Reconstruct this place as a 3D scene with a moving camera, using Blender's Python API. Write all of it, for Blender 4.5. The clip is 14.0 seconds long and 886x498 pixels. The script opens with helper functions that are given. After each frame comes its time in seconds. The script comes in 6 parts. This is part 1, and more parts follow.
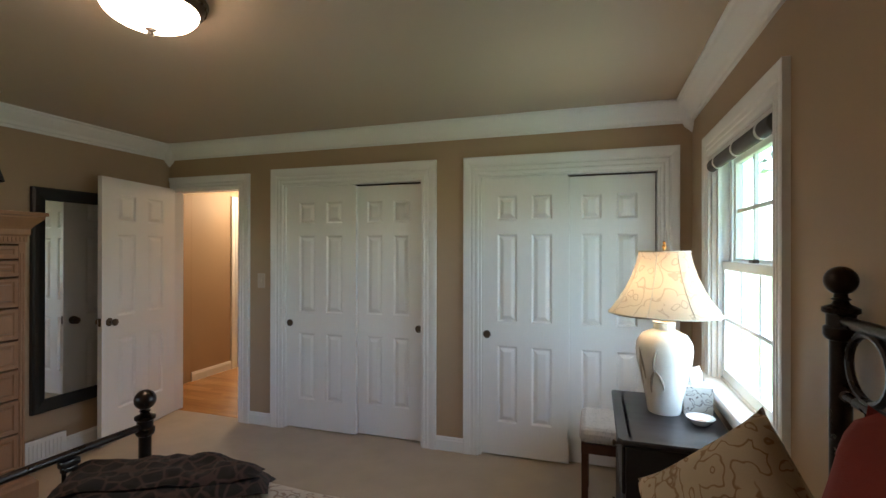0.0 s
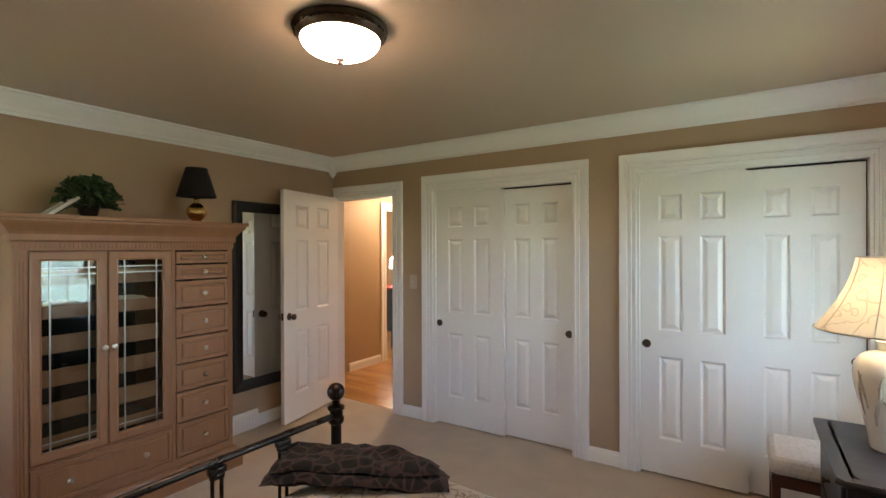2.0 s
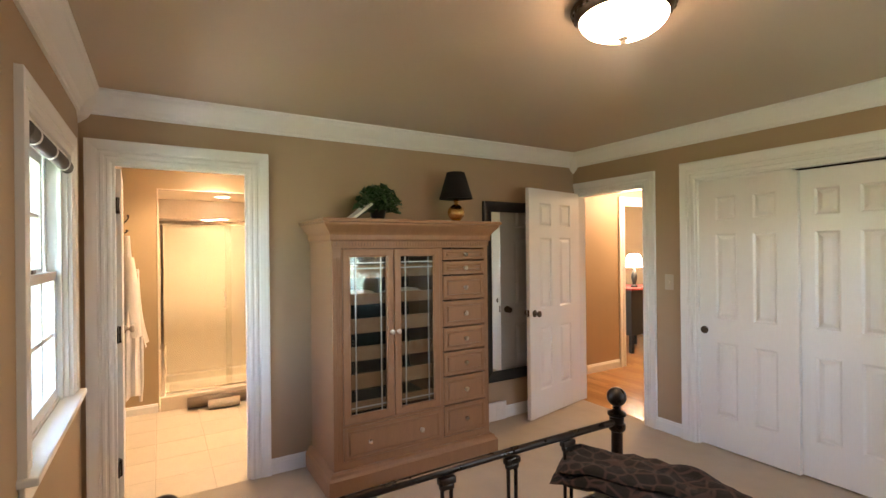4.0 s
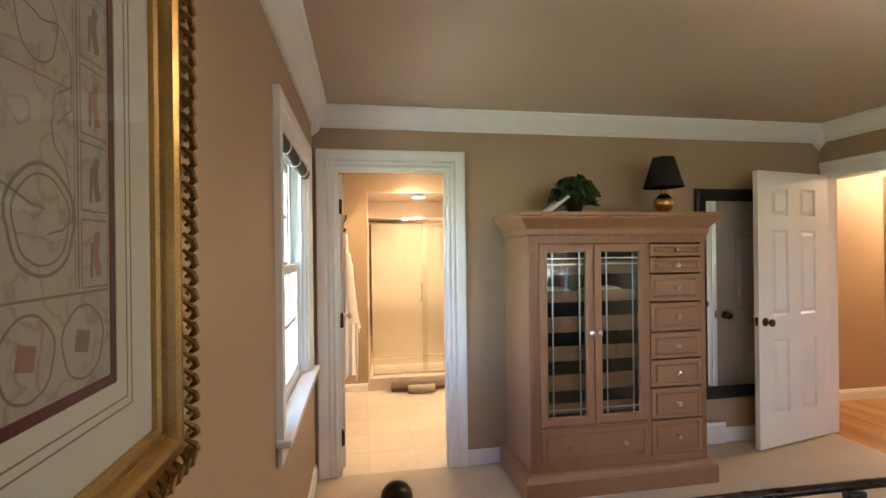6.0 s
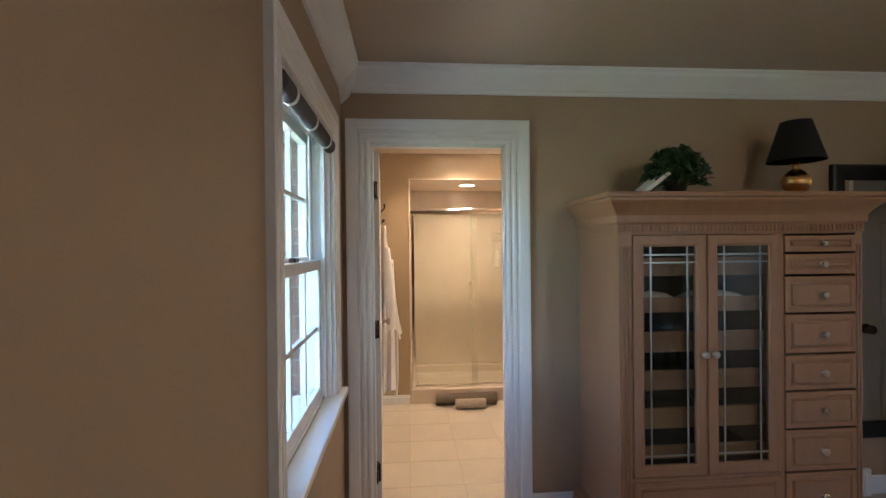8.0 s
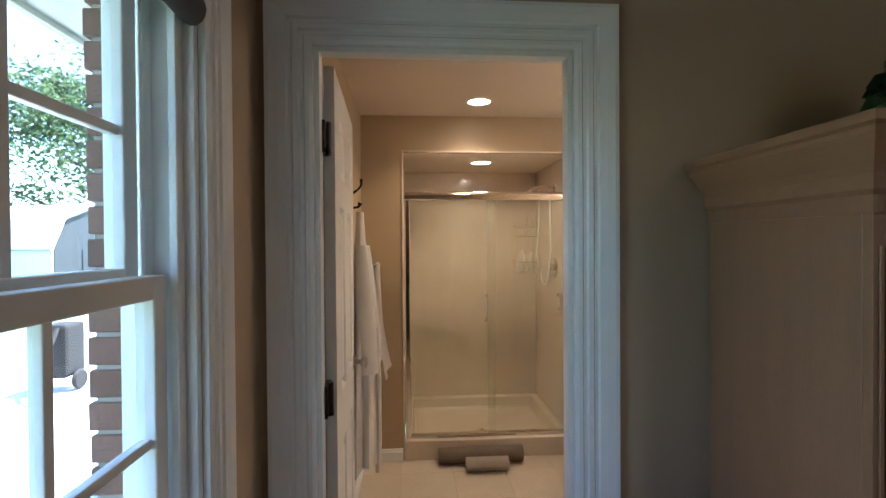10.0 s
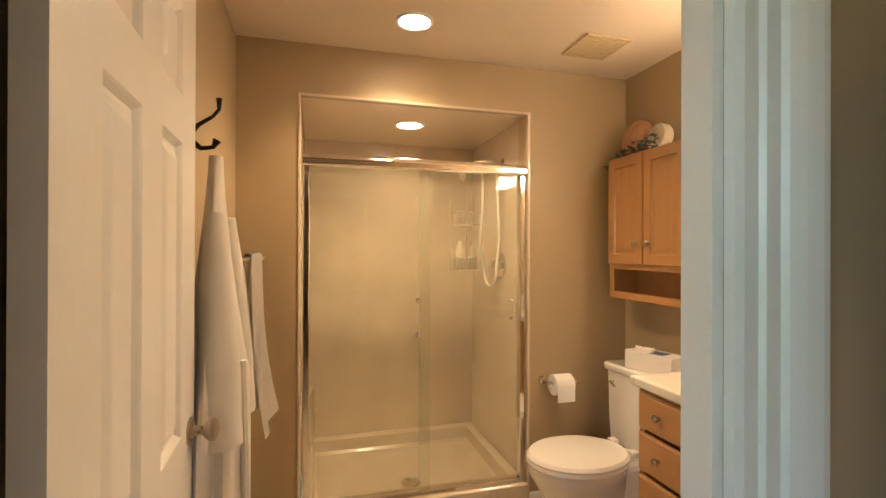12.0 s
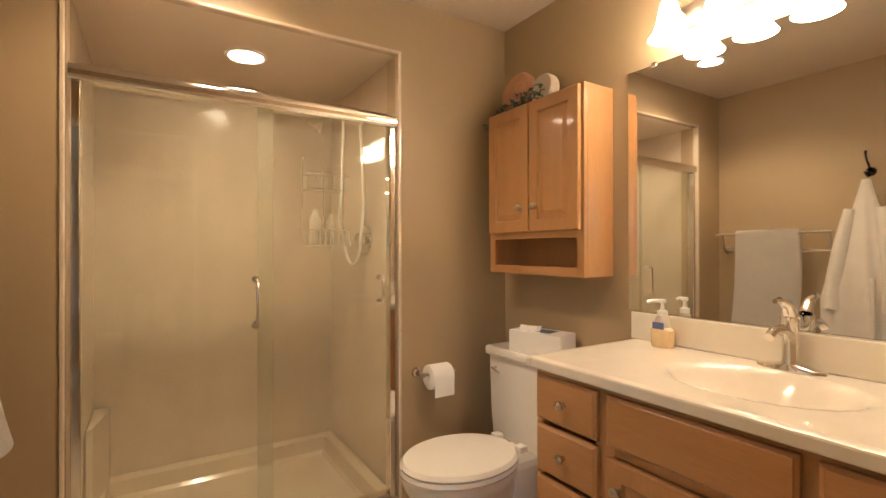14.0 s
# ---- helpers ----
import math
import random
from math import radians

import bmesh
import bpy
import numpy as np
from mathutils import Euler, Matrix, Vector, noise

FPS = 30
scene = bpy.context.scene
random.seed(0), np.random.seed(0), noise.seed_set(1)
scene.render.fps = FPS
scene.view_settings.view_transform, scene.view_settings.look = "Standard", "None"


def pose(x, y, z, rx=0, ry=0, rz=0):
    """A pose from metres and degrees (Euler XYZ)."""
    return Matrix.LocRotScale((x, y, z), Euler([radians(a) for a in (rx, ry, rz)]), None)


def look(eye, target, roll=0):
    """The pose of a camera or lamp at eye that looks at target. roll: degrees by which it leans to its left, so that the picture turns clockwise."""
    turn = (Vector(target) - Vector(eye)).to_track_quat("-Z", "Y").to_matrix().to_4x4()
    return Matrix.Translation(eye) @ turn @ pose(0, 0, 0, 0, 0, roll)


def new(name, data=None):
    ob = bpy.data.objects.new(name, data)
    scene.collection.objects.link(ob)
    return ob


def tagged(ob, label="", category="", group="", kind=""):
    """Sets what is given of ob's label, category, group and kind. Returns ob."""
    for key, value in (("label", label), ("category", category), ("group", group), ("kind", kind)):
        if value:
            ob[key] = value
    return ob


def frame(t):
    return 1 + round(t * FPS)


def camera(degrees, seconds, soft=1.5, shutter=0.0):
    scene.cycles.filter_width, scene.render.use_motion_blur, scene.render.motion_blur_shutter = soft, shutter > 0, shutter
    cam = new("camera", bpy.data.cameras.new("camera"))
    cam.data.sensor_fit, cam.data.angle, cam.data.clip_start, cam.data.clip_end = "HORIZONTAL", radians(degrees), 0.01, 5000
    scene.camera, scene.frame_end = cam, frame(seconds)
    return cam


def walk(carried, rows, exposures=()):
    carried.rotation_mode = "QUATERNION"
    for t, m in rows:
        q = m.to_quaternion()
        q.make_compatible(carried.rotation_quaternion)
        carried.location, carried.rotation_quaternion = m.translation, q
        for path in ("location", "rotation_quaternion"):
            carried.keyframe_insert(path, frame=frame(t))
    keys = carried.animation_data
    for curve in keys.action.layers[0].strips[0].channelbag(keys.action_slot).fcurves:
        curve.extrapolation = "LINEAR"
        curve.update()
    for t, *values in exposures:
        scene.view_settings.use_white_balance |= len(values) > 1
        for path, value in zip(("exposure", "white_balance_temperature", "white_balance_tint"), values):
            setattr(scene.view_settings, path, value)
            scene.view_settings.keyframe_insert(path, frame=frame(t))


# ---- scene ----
cam = camera(86.6, 14.0)
PATH = [
    (0, (-0.067, 0.377, 1.46), (-0.683, 2.28, 1.464), 0.1),
    (0.5, (-0.105, 0.364, 1.473), (-0.813, 2.234, 1.474), 0.0),
    (1, (-0.14, 0.359, 1.481), (-0.969, 2.179, 1.48), -0.1),
    (1.5, (-0.181, 0.336, 1.492), (-1.137, 2.092, 1.488), -0.1),
    (2, (-0.221, 0.31, 1.495), (-1.316, 1.984, 1.493), -0.2),
    (2.5, (-0.276, 0.29, 1.492), (-1.523, 1.854, 1.492), -0.3),
    (3, (-0.337, 0.258, 1.487), (-1.752, 1.672, 1.49), -0.3),
    (3.5, (-0.406, 0.222, 1.482), (-1.983, 1.452, 1.484), -0.4),
    (4, (-0.453, 0.183, 1.479), (-2.165, 1.217, 1.481), -0.6),
    (4.2, (-0.468, 0.16, 1.478), (-2.224, 1.115, 1.481), -0.5),
    (6.3, (-0.606, 0.112, 1.457), (-2.589, 0.376, 1.458), -0.7),
    (6.5, (-0.61, 0.118, 1.451), (-2.598, 0.337, 1.451), -0.7),
    (7, (-0.727, 0.135, 1.442), (-2.72, 0.303, 1.434), -0.8),
    (7.2, (-0.800, 0.144, 1.438), (-2.794, 0.305, 1.434), -0.7),
    (8.8, (-1.716, 0.128, 1.474), (-3.710, 0.282, 1.451), -0.5),
    (9.3, (-1.999, 0.202, 1.488), (-3.993, 0.348, 1.46), -0.4),
    (9.5, (-2.106, 0.204, 1.474), (-4.101, 0.349, 1.451), -0.4),
    (10, (-2.409, 0.21, 1.448), (-4.403, 0.357, 1.427), -0.4),
    (10.5, (-2.691, 0.226, 1.424), (-4.685, 0.382, 1.403), -0.2),
    (11, (-2.922, 0.234, 1.403), (-4.909, 0.455, 1.398), -0.2),
    (11.5, (-3.115, 0.235, 1.375), (-5.081, 0.604, 1.38), 0.0),
    (12, (-3.297, 0.239, 1.349), (-5.225, 0.768, 1.354), 0.2),
    (12.5, (-3.460, 0.262, 1.332), (-5.321, 0.993, 1.333), -0.0),
    (13, (-3.584, 0.329, 1.288), (-5.366, 1.236, 1.288), -0.2),
    (13.5, (-3.670, 0.381, 1.245), (-5.400, 1.385, 1.248), -0.1),
    (14, (-3.721, 0.402, 1.206), (-5.418, 1.46, 1.212), -0.1),
]
EXPOSURES = [(0, 3.95, 5950, 8), (1.5, 4.2, 6200, 12), (3, 4.8, 6500, 13), (4.2, 4.85, 6700, 15), (6.5, 4.75, 6050, 14), (7.2, 4.6, 5850, 14),
             (9.3, 3.0, 5050, 10), (10, 3.1, 5300, 10), (11, 3.8, 6450, 12), (12, 3.6, 6850, 10), (13, 3.4, 6500, 10), (14, 3.4, 6150, 10)]
walk(cam, [(t, look(eye, target, roll)) for t, eye, target, roll in PATH], EXPOSURES)

# ---- light ----
world = bpy.data.worlds.new("sky")
scene.world = world
world.use_nodes = True
wn = world.node_tree.nodes
sky = wn.new("ShaderNodeTexSky")
sky.sky_type, sky.sun_disc = "NISHITA", False
sky.sun_elevation, sky.sun_rotation = radians(64.4), radians(-26.6)
wn["Background"].inputs["Strength"].default_value = 0.15
world.node_tree.links.new(sky.outputs["Color"], wn["Background"].inputs["Color"])


def lamp(name, kind, m, watts, color, **more):
    data = bpy.data.lights.new(name, kind)
    data.energy, data.color = watts, color
    for key, value in more.items():
        if key == "size":
            data.size = value
        elif key == "tall":
            data.shape, data.size_y = "RECTANGLE", value
        elif key == "radius":
            data.shadow_soft_size = value
        elif key == "angle":
            data.angle = value
        elif key == "spot":
            data.spot_size, data.spot_blend = value, 0.6
    ob = new(name, data)
    ob.matrix_world = m
    return ob


WARM = (1.0, 0.72, 0.45)
lamp("sun", "SUN", look((-1.5, 3, 7.0), (0, 0, 0)), 5.0, (1.0, 0.96, 0.9), angle=radians(0.5))
lamp("east_window_daylight", "AREA", pose(0.638, 2.675, 1.095, 0, 90, 0), 0.8, (0.74, 0.88, 1.0), size=0.52, tall=0.80)
lamp("table_lamp_bulb", "POINT", pose(0.235, 2.75, 1.29), 0.26, WARM, radius=0.035)
lamp("bath_downlight_bulb", "SPOT", pose(-5.22, 0.64, 2.285), 4.6, WARM, radius=0.05, spot=radians(140))
lamp("shower_downlight_bulb", "SPOT", pose(-5.93, 0.76, 2.05), 1.7, WARM, radius=0.05, spot=radians(150))
# Added unseen source, assumed from the bright hall; it has no fixture.
lamp("unseen_hall_bulb", "POINT", pose(-3.75, 5.3, 2.1), 2.9, (1.0, 0.72, 0.44), radius=0.1)
lamp("far_room_bulb", "POINT", pose(-4.75, 6.05, 1.43), 1, WARM, radius=0.06)


# ---- materials ----
def mat(name, color, rough=0.5, metal=0.0, vary=0.08, scale=6.0, grain=80.0, bump=0.05, second=None, stretch=(1, 1, 1), coat=0.0, per_object=0.0):
    """A surface with broad stains and fine grain in real size."""
    m = bpy.data.materials.new(name)
    m.use_nodes = True
    n, l = m.node_tree.nodes, m.node_tree.links
    b = n["Principled BSDF"]
    b.inputs["Metallic"].default_value = metal
    b.inputs["Coat Weight"].default_value = coat
    geo = n.new("ShaderNodeTexCoord")
    mp = n.new("ShaderNodeMapping")
    mp.inputs["Scale"].default_value = stretch
    l.new(geo.outputs["Object"], mp.inputs["Vector"])
    broad, fine = n.new("ShaderNodeTexNoise"), n.new("ShaderNodeTexNoise")
    broad.inputs["Scale"].default_value, broad.inputs["Detail"].default_value = scale, 5
    fine.inputs["Scale"].default_value, fine.inputs["Detail"].default_value = grain, 4
    for x in (broad, fine):
        l.new(mp.outputs["Vector"], x.inputs["Vector"])
    ramp = n.new("ShaderNodeValToRGB")
    other = second or tuple(c * (1 - 2.5 * vary) for c in color)
    ramp.color_ramp.elements[0].position, ramp.color_ramp.elements[1].position = 0.3, 0.7
    ramp.color_ramp.elements[0].color, ramp.color_ramp.elements[1].color = (*other, 1), (*color, 1)
    half = n.new("ShaderNodeMath")
    half.operation = "ADD"
    mixv = n.new("ShaderNodeMath")
    mixv.operation, mixv.inputs[1].default_value = "MULTIPLY", 0.5
    l.new(broad.outputs["Fac"], half.inputs[0])
    l.new(fine.outputs["Fac"], half.inputs[1])
    l.new(half.outputs[0], mixv.inputs[0])
    l.new(mixv.outputs[0], ramp.inputs["Fac"])
    out = ramp.outputs["Color"]
    if per_object:
        info, hsv, rng = n.new("ShaderNodeObjectInfo"), n.new("ShaderNodeHueSaturation"), n.new("ShaderNodeMapRange")
        rng.inputs["To Min"].default_value, rng.inputs["To Max"].default_value = 1 - per_object, 1 + per_object
        l.new(info.outputs["Random"], rng.inputs["Value"])
        l.new(rng.outputs["Result"], hsv.inputs["Value"])
        l.new(out, hsv.inputs["Color"])
        out = hsv.outputs["Color"]
    l.new(out, b.inputs["Base Color"])
    rr = n.new("ShaderNodeMapRange")
    rr.inputs["To Min"].default_value, rr.inputs["To Max"].default_value = max(0.02, rough * 0.85), min(1, rough * 1.15)
    l.new(broad.outputs["Fac"], rr.inputs["Value"])
    l.new(rr.outputs["Result"], b.inputs["Roughness"])
    if bump:
        bp = n.new("ShaderNodeBump")
        bp.inputs["Strength"].default_value, bp.inputs["Distance"].default_value = bump, 0.004
        l.new(fine.outputs["Fac"], bp.inputs["Height"])
        l.new(bp.outputs["Normal"], b.inputs["Normal"])
    return m


def glow(name, color, strength):
    m = bpy.data.materials.new(name)
    m.use_nodes = True
    b = m.node_tree.nodes["Principled BSDF"]
    b.inputs["Base Color"].default_value = (0.9, 0.88, 0.84, 1)
    b.inputs["Roughness"].default_value = 0.3
    b.inputs["Emission Color"].default_value = (*color, 1)
    b.inputs["Emission Strength"].default_value = strength
    return m


def glass(name, color=(1, 1, 1), clear=0.9, haze=0.0):
    """A thin pane: light goes straight through, and it mirrors at a slant; haze: a film that scatters."""
    m = bpy.data.materials.new(name)
    m.use_nodes = True
    n, l = m.node_tree.nodes, m.node_tree.links
    n.remove(n["Principled BSDF"])
    tr, gl, lw, mx = n.new("ShaderNodeBsdfTransparent"), n.new("ShaderNodeBsdfGlossy"), n.new("ShaderNodeLayerWeight"), n.new("ShaderNodeMixShader")
    tr.inputs["Color"].default_value = (*[c * clear for c in color], 1)
    gl.inputs["Roughness"].default_value = 0.01
    power, rng_ = n.new("ShaderNodeMath"), n.new("ShaderNodeMapRange")
    power.operation, power.inputs[1].default_value = "POWER", 4.5
    rng_.inputs["To Min"].default_value, rng_.inputs["To Max"].default_value = 0.035, 0.75
    l.new(lw.outputs["Facing"], power.inputs[0])
    l.new(power.outputs[0], rng_.inputs["Value"])
    l.new(rng_.outputs["Result"], mx.inputs["Fac"])
    l.new(tr.outputs["BSDF"], mx.inputs[1])
    l.new(gl.outputs["BSDF"], mx.inputs[2])
    out = mx.outputs["Shader"]
    if haze:
        df, m2 = n.new("ShaderNodeBsdfDiffuse"), n.new("ShaderNodeMixShader")
        df.inputs["Color"].default_value = (0.75, 0.70, 0.6, 1)
        tc, mp, nz, hr = n.new("ShaderNodeTexCoord"), n.new("ShaderNodeMapping"), n.new("ShaderNodeTexNoise"), n.new("ShaderNodeMapRange")
        mp.inputs["Scale"].default_value = (2.5, 2.5, 0.5)
        nz.inputs["Scale"].default_value, nz.inputs["Detail"].default_value = 3, 5
        hr.inputs["To Max"].default_value = haze * 2.2
        l.new(tc.outputs["Object"], mp.inputs["Vector"])
        l.new(mp.outputs["Vector"], nz.inputs["Vector"])
        l.new(nz.outputs["Fac"], hr.inputs["Value"])
        l.new(hr.outputs["Result"], m2.inputs["Fac"])
        l.new(out, m2.inputs[1])
        l.new(df.outputs["BSDF"], m2.inputs[2])
        out = m2.outputs["Shader"]
    l.new(out, n["Material Output"].inputs["Surface"])
    return m


M_WALL = mat("tan_wall_paint", (0.405, 0.29, 0.18), 0.55, vary=0.03, scale=2.5, grain=350, bump=0.06)
M_CEIL = mat("tan_ceiling_paint", (0.48, 0.38, 0.265), 0.42, vary=0.03, scale=1.5, grain=300, bump=0.05)
M_BWALL = mat("bath_wall_paint", (0.415, 0.31, 0.18), 0.5, vary=0.03, scale=2.5, grain=350, bump=0.06)
M_BCEIL = mat("bath_ceiling_paint", (0.68, 0.58, 0.46), 0.6, vary=0.02, scale=2, grain=300, bump=0.05)
M_WHITE = mat("white_gloss_trim_paint", (0.80, 0.79, 0.76), 0.32, vary=0.02, scale=5, grain=200, bump=0.03)
M_DOOR = mat("white_door_paint", (0.80, 0.785, 0.75), 0.33, vary=0.02, scale=4, grain=160, bump=0.04, stretch=(1, 1, 0.15))
M_CARPET = mat("beige_cut_carpet", (0.56, 0.465, 0.355), 0.95, vary=0.09, scale=5, grain=420, bump=0.9)
M_OAK = mat("oak_floor", (0.52, 0.27, 0.10), 0.25, vary=0.15, scale=4, grain=60, bump=0.05, stretch=(6, 1, 1), coat=0.3)
M_TILE = mat("cream_floor_tile", (0.62, 0.53, 0.40), 0.30, vary=0.06, scale=5, grain=60, bump=0.03, per_object=0.05)
M_GROUT = mat("grout", (0.60, 0.51, 0.39), 0.9, vary=0.1, scale=20, grain=200, bump=0.3)
M_IRON = mat("dark_bronze_iron", (0.035, 0.024, 0.018), 0.28, metal=0.6, vary=0.2, scale=15, grain=150, bump=0.1)
M_BRONZE = mat("aged_bronze", (0.12, 0.085, 0.055), 0.3, metal=0.9, vary=0.2, scale=30, grain=200, bump=0.1)
M_CHROME = mat("chrome", (0.86, 0.84, 0.80), 0.08, metal=1.0, vary=0.01, bump=0)
M_NICKEL = mat("brushed_nickel", (0.55, 0.48, 0.40), 0.28, metal=1.0, vary=0.04, grain=300, bump=0.03)
M_BRASS = mat("hammered_brass", (0.78, 0.48, 0.17), 0.25, metal=1.0, vary=0.1, scale=40, grain=90, bump=0.6)
M_GOLD = mat("gilt_frame", (0.62, 0.42, 0.16), 0.3, metal=0.85, vary=0.15, scale=20, grain=200, bump=0.15)
M_GOLDDARK = mat("worn_gilt_ornament", (0.42, 0.27, 0.11), 0.32, metal=0.85, vary=0.28, scale=60, grain=200, bump=0.3)
M_PINE = mat("whitewashed_pine", (0.33, 0.175, 0.088), 0.42, vary=0.09, scale=3, grain=45, bump=0.08, stretch=(1, 8, 1))
M_PINEV = mat("whitewashed_pine_upright", (0.33, 0.175, 0.088), 0.42, vary=0.09, scale=3, grain=45, bump=0.08, stretch=(8, 8, 0.7))
M_MAPLE = mat("honey_maple", (0.50, 0.255, 0.098), 0.32, vary=0.08, scale=4, grain=40, bump=0.04, stretch=(6, 6, 0.6), coat=0.25)
M_MAPLEH = mat("honey_maple_level", (0.50, 0.255, 0.098), 0.32, vary=0.08, scale=4, grain=40, bump=0.04, stretch=(0.6, 6, 6), coat=0.25)
M_ESPRESSO = mat("espresso_wood", (0.024, 0.015, 0.013), 0.42, vary=0.2, scale=6, grain=60, bump=0.05, stretch=(1, 5, 1), coat=0.05)
M_CHERRY = mat("dark_cherry_wood", (0.085, 0.03, 0.016), 0.3, vary=0.15, scale=6, grain=60, bump=0.05, stretch=(4, 4, 1))
M_BLACK = mat("black_paint", (0.012, 0.011, 0.010), 0.3, vary=0.2, scale=10, grain=120, bump=0.05)
M_SHADEBLACK = mat("black_shade_cloth", (0.010, 0.009, 0.009), 0.9, vary=0.2, grain=600, bump=0.3)
# Near black for dark furniture, and for shade painted into armoire and vent.
M_DARK = mat("dark_finish_and_shade", (0.02, 0.016, 0.013), 0.8, vary=0.2, bump=0.1)
M_MIRROR = mat("mirror_silver", (0.88, 0.88, 0.86), 0.015, metal=1.0, vary=0.0, bump=0)
M_PORC = mat("white_porcelain", (0.80, 0.77, 0.71), 0.10, vary=0.01, bump=0, coat=0.5)
M_CERAM = mat("cream_glazed_ceramic", (0.80, 0.76, 0.68), 0.22, vary=0.03, scale=10, grain=60, bump=0.03, coat=0.3)
M_RELIEF = mat("taupe_glaze_relief", (0.45, 0.38, 0.30), 0.35, vary=0.1, scale=40, bump=0.05)
M_ACRYL = mat("cream_shower_surround", (0.66, 0.55, 0.42), 0.2, vary=0.05, scale=6, grain=60, bump=0.02, coat=0.3)
M_MARBLE = mat("cultured_marble", (0.80, 0.74, 0.63), 0.16, vary=0.03, scale=4, grain=14, bump=0.0, coat=0.4)
M_TERRY = mat("white_terry_cloth", (0.78, 0.73, 0.65), 0.95, vary=0.05, scale=12, grain=500, bump=0.8)
M_TAUPE = mat("taupe_terry_cloth", (0.38, 0.30, 0.22), 0.95, vary=0.1, scale=14, grain=500, bump=0.8)
M_BEIGEC = mat("cream_terry_cloth", (0.74, 0.65, 0.52), 0.95, vary=0.08, scale=14, grain=500, bump=0.8)
M_PAPER = mat("white_paper", (0.82, 0.80, 0.76), 0.85, vary=0.02, grain=300, bump=0.1)
M_SWITCH = mat("tan_plastic", (0.50, 0.42, 0.32), 0.4, vary=0.02, bump=0)
M_GRILLE = mat("tan_vent_plastic", (0.56, 0.43, 0.26), 0.5, vary=0.05, bump=0)
M_PLASTIC = mat("ivory_plastic", (0.72, 0.66, 0.54), 0.4, vary=0.02, bump=0)
M_RED = mat("red_woven_cloth", (0.26, 0.035, 0.028), 0.9, vary=0.12, scale=12, grain=500, bump=0.5)
M_LEAF = mat("ivy_leaf", (0.045, 0.105, 0.032), 0.4, vary=0.25, scale=20, grain=80, bump=0.1)
M_TERRA = mat("peach_stone", (0.62, 0.33, 0.20), 0.7, vary=0.12, scale=20, grain=120, bump=0.2)
M_SPRIG = mat("dusty_green_sprig", (0.17, 0.21, 0.17), 0.7, vary=0.2, bump=0.1)
M_GLASS = glass("window_glass", (0.97, 1, 1), 0.95)
M_SHGLASS = glass("shower_glass", (0.98, 1.0, 0.96), 0.97, 0.05)
M_CABGLASS = glass("bevelled_cabinet_glass", (0.95, 1, 0.97), 0.9)
M_LEAD = mat("leaded_came", (0.42, 0.42, 0.38), 0.3, metal=0.8, vary=0.1, bump=0)
M_BULB = glow("lit_glass_bowl", (1.0, 0.71, 0.47), 2.5)
M_DOWN = glow("lit_downlight", (1.0, 0.78, 0.56), 4)
M_VANITY = glow("lit_vanity_glass", (1.0, 0.78, 0.54), 4.2)
M_BRICK = mat("red_brown_brick", (0.24, 0.13, 0.10), 0.9, vary=0.15, scale=20, grain=150, bump=0.5, per_object=0.25)
M_MORTAR = mat("mortar", (0.42, 0.38, 0.34), 0.95, vary=0.1, scale=30, grain=200, bump=0.4)
M_LAWN = mat("lawn_grass", (0.075, 0.13, 0.03), 0.9, vary=0.2, scale=1.2, grain=60, bump=0.6)
M_CONC = mat("pale_concrete", (0.50, 0.48, 0.45), 0.9, vary=0.08, scale=2, grain=80, bump=0.3)
M_TREE = mat("tree_foliage", (0.13, 0.19, 0.08), 0.5, vary=0.3, scale=2, grain=20, bump=0.1, per_object=0.2)
def let_through(m, share):
    """Thin leaves: part of the light passes through them."""
    n, l = m.node_tree.nodes, m.node_tree.links
    b, tl, mx = n["Principled BSDF"], n.new("ShaderNodeBsdfTranslucent"), n.new("ShaderNodeMixShader")
    l.new(b.inputs["Base Color"].links[0].from_socket, tl.inputs["Color"])
    mx.inputs["Fac"].default_value = share
    l.new(b.outputs["BSDF"], mx.inputs[1])
    l.new(tl.outputs["BSDF"], mx.inputs[2])
    l.new(mx.outputs["Shader"], n["Material Output"].inputs["Surface"])


let_through(M_TREE, 0.6)
M_BARK = mat("bark", (0.12, 0.085, 0.06), 0.95, vary=0.25, scale=8, grain=50, bump=0.8, stretch=(4, 4, 1))
M_SHED = mat("pale_shed_siding", (0.72, 0.71, 0.67), 0.6, vary=0.04, scale=3, bump=0.05)
M_GABLE = mat("dark_grey_boards", (0.06, 0.065, 0.065), 0.8, vary=0.12, scale=4, grain=40, bump=0.2, stretch=(6, 6, 1))
M_ROOF = mat("pale_shingle_roof", (0.52, 0.51, 0.49), 0.85, vary=0.1, scale=4, grain=40, bump=0.4)
M_SOFFIT = mat("white_soffit", (0.75, 0.74, 0.71), 0.6, vary=0.03, bump=0.02)
M_BLIND = mat("grey_woven_blind", (0.11, 0.10, 0.095), 0.8, vary=0.15, scale=30, grain=200, bump=0.4, stretch=(1, 1, 8))

# patterned cloths
def pattern(name, base, ink, builder, rough=0.9, bump=0.3):
    m = mat(name, base, rough, vary=0.06, scale=15, grain=400, bump=bump)
    n, l = m.node_tree.nodes, m.node_tree.links
    b = n["Principled BSDF"]
    old = b.inputs["Base Color"].links[0].from_socket
    mix = n.new("ShaderNodeMix")
    mix.data_type = "RGBA"
    l.new(builder(n, l), mix.inputs["Factor"])
    l.new(old, mix.inputs["A"])
    mix.inputs["B"].default_value = (*ink, 1)
    l.new(mix.outputs["Result"], b.inputs["Base Color"])
    return m


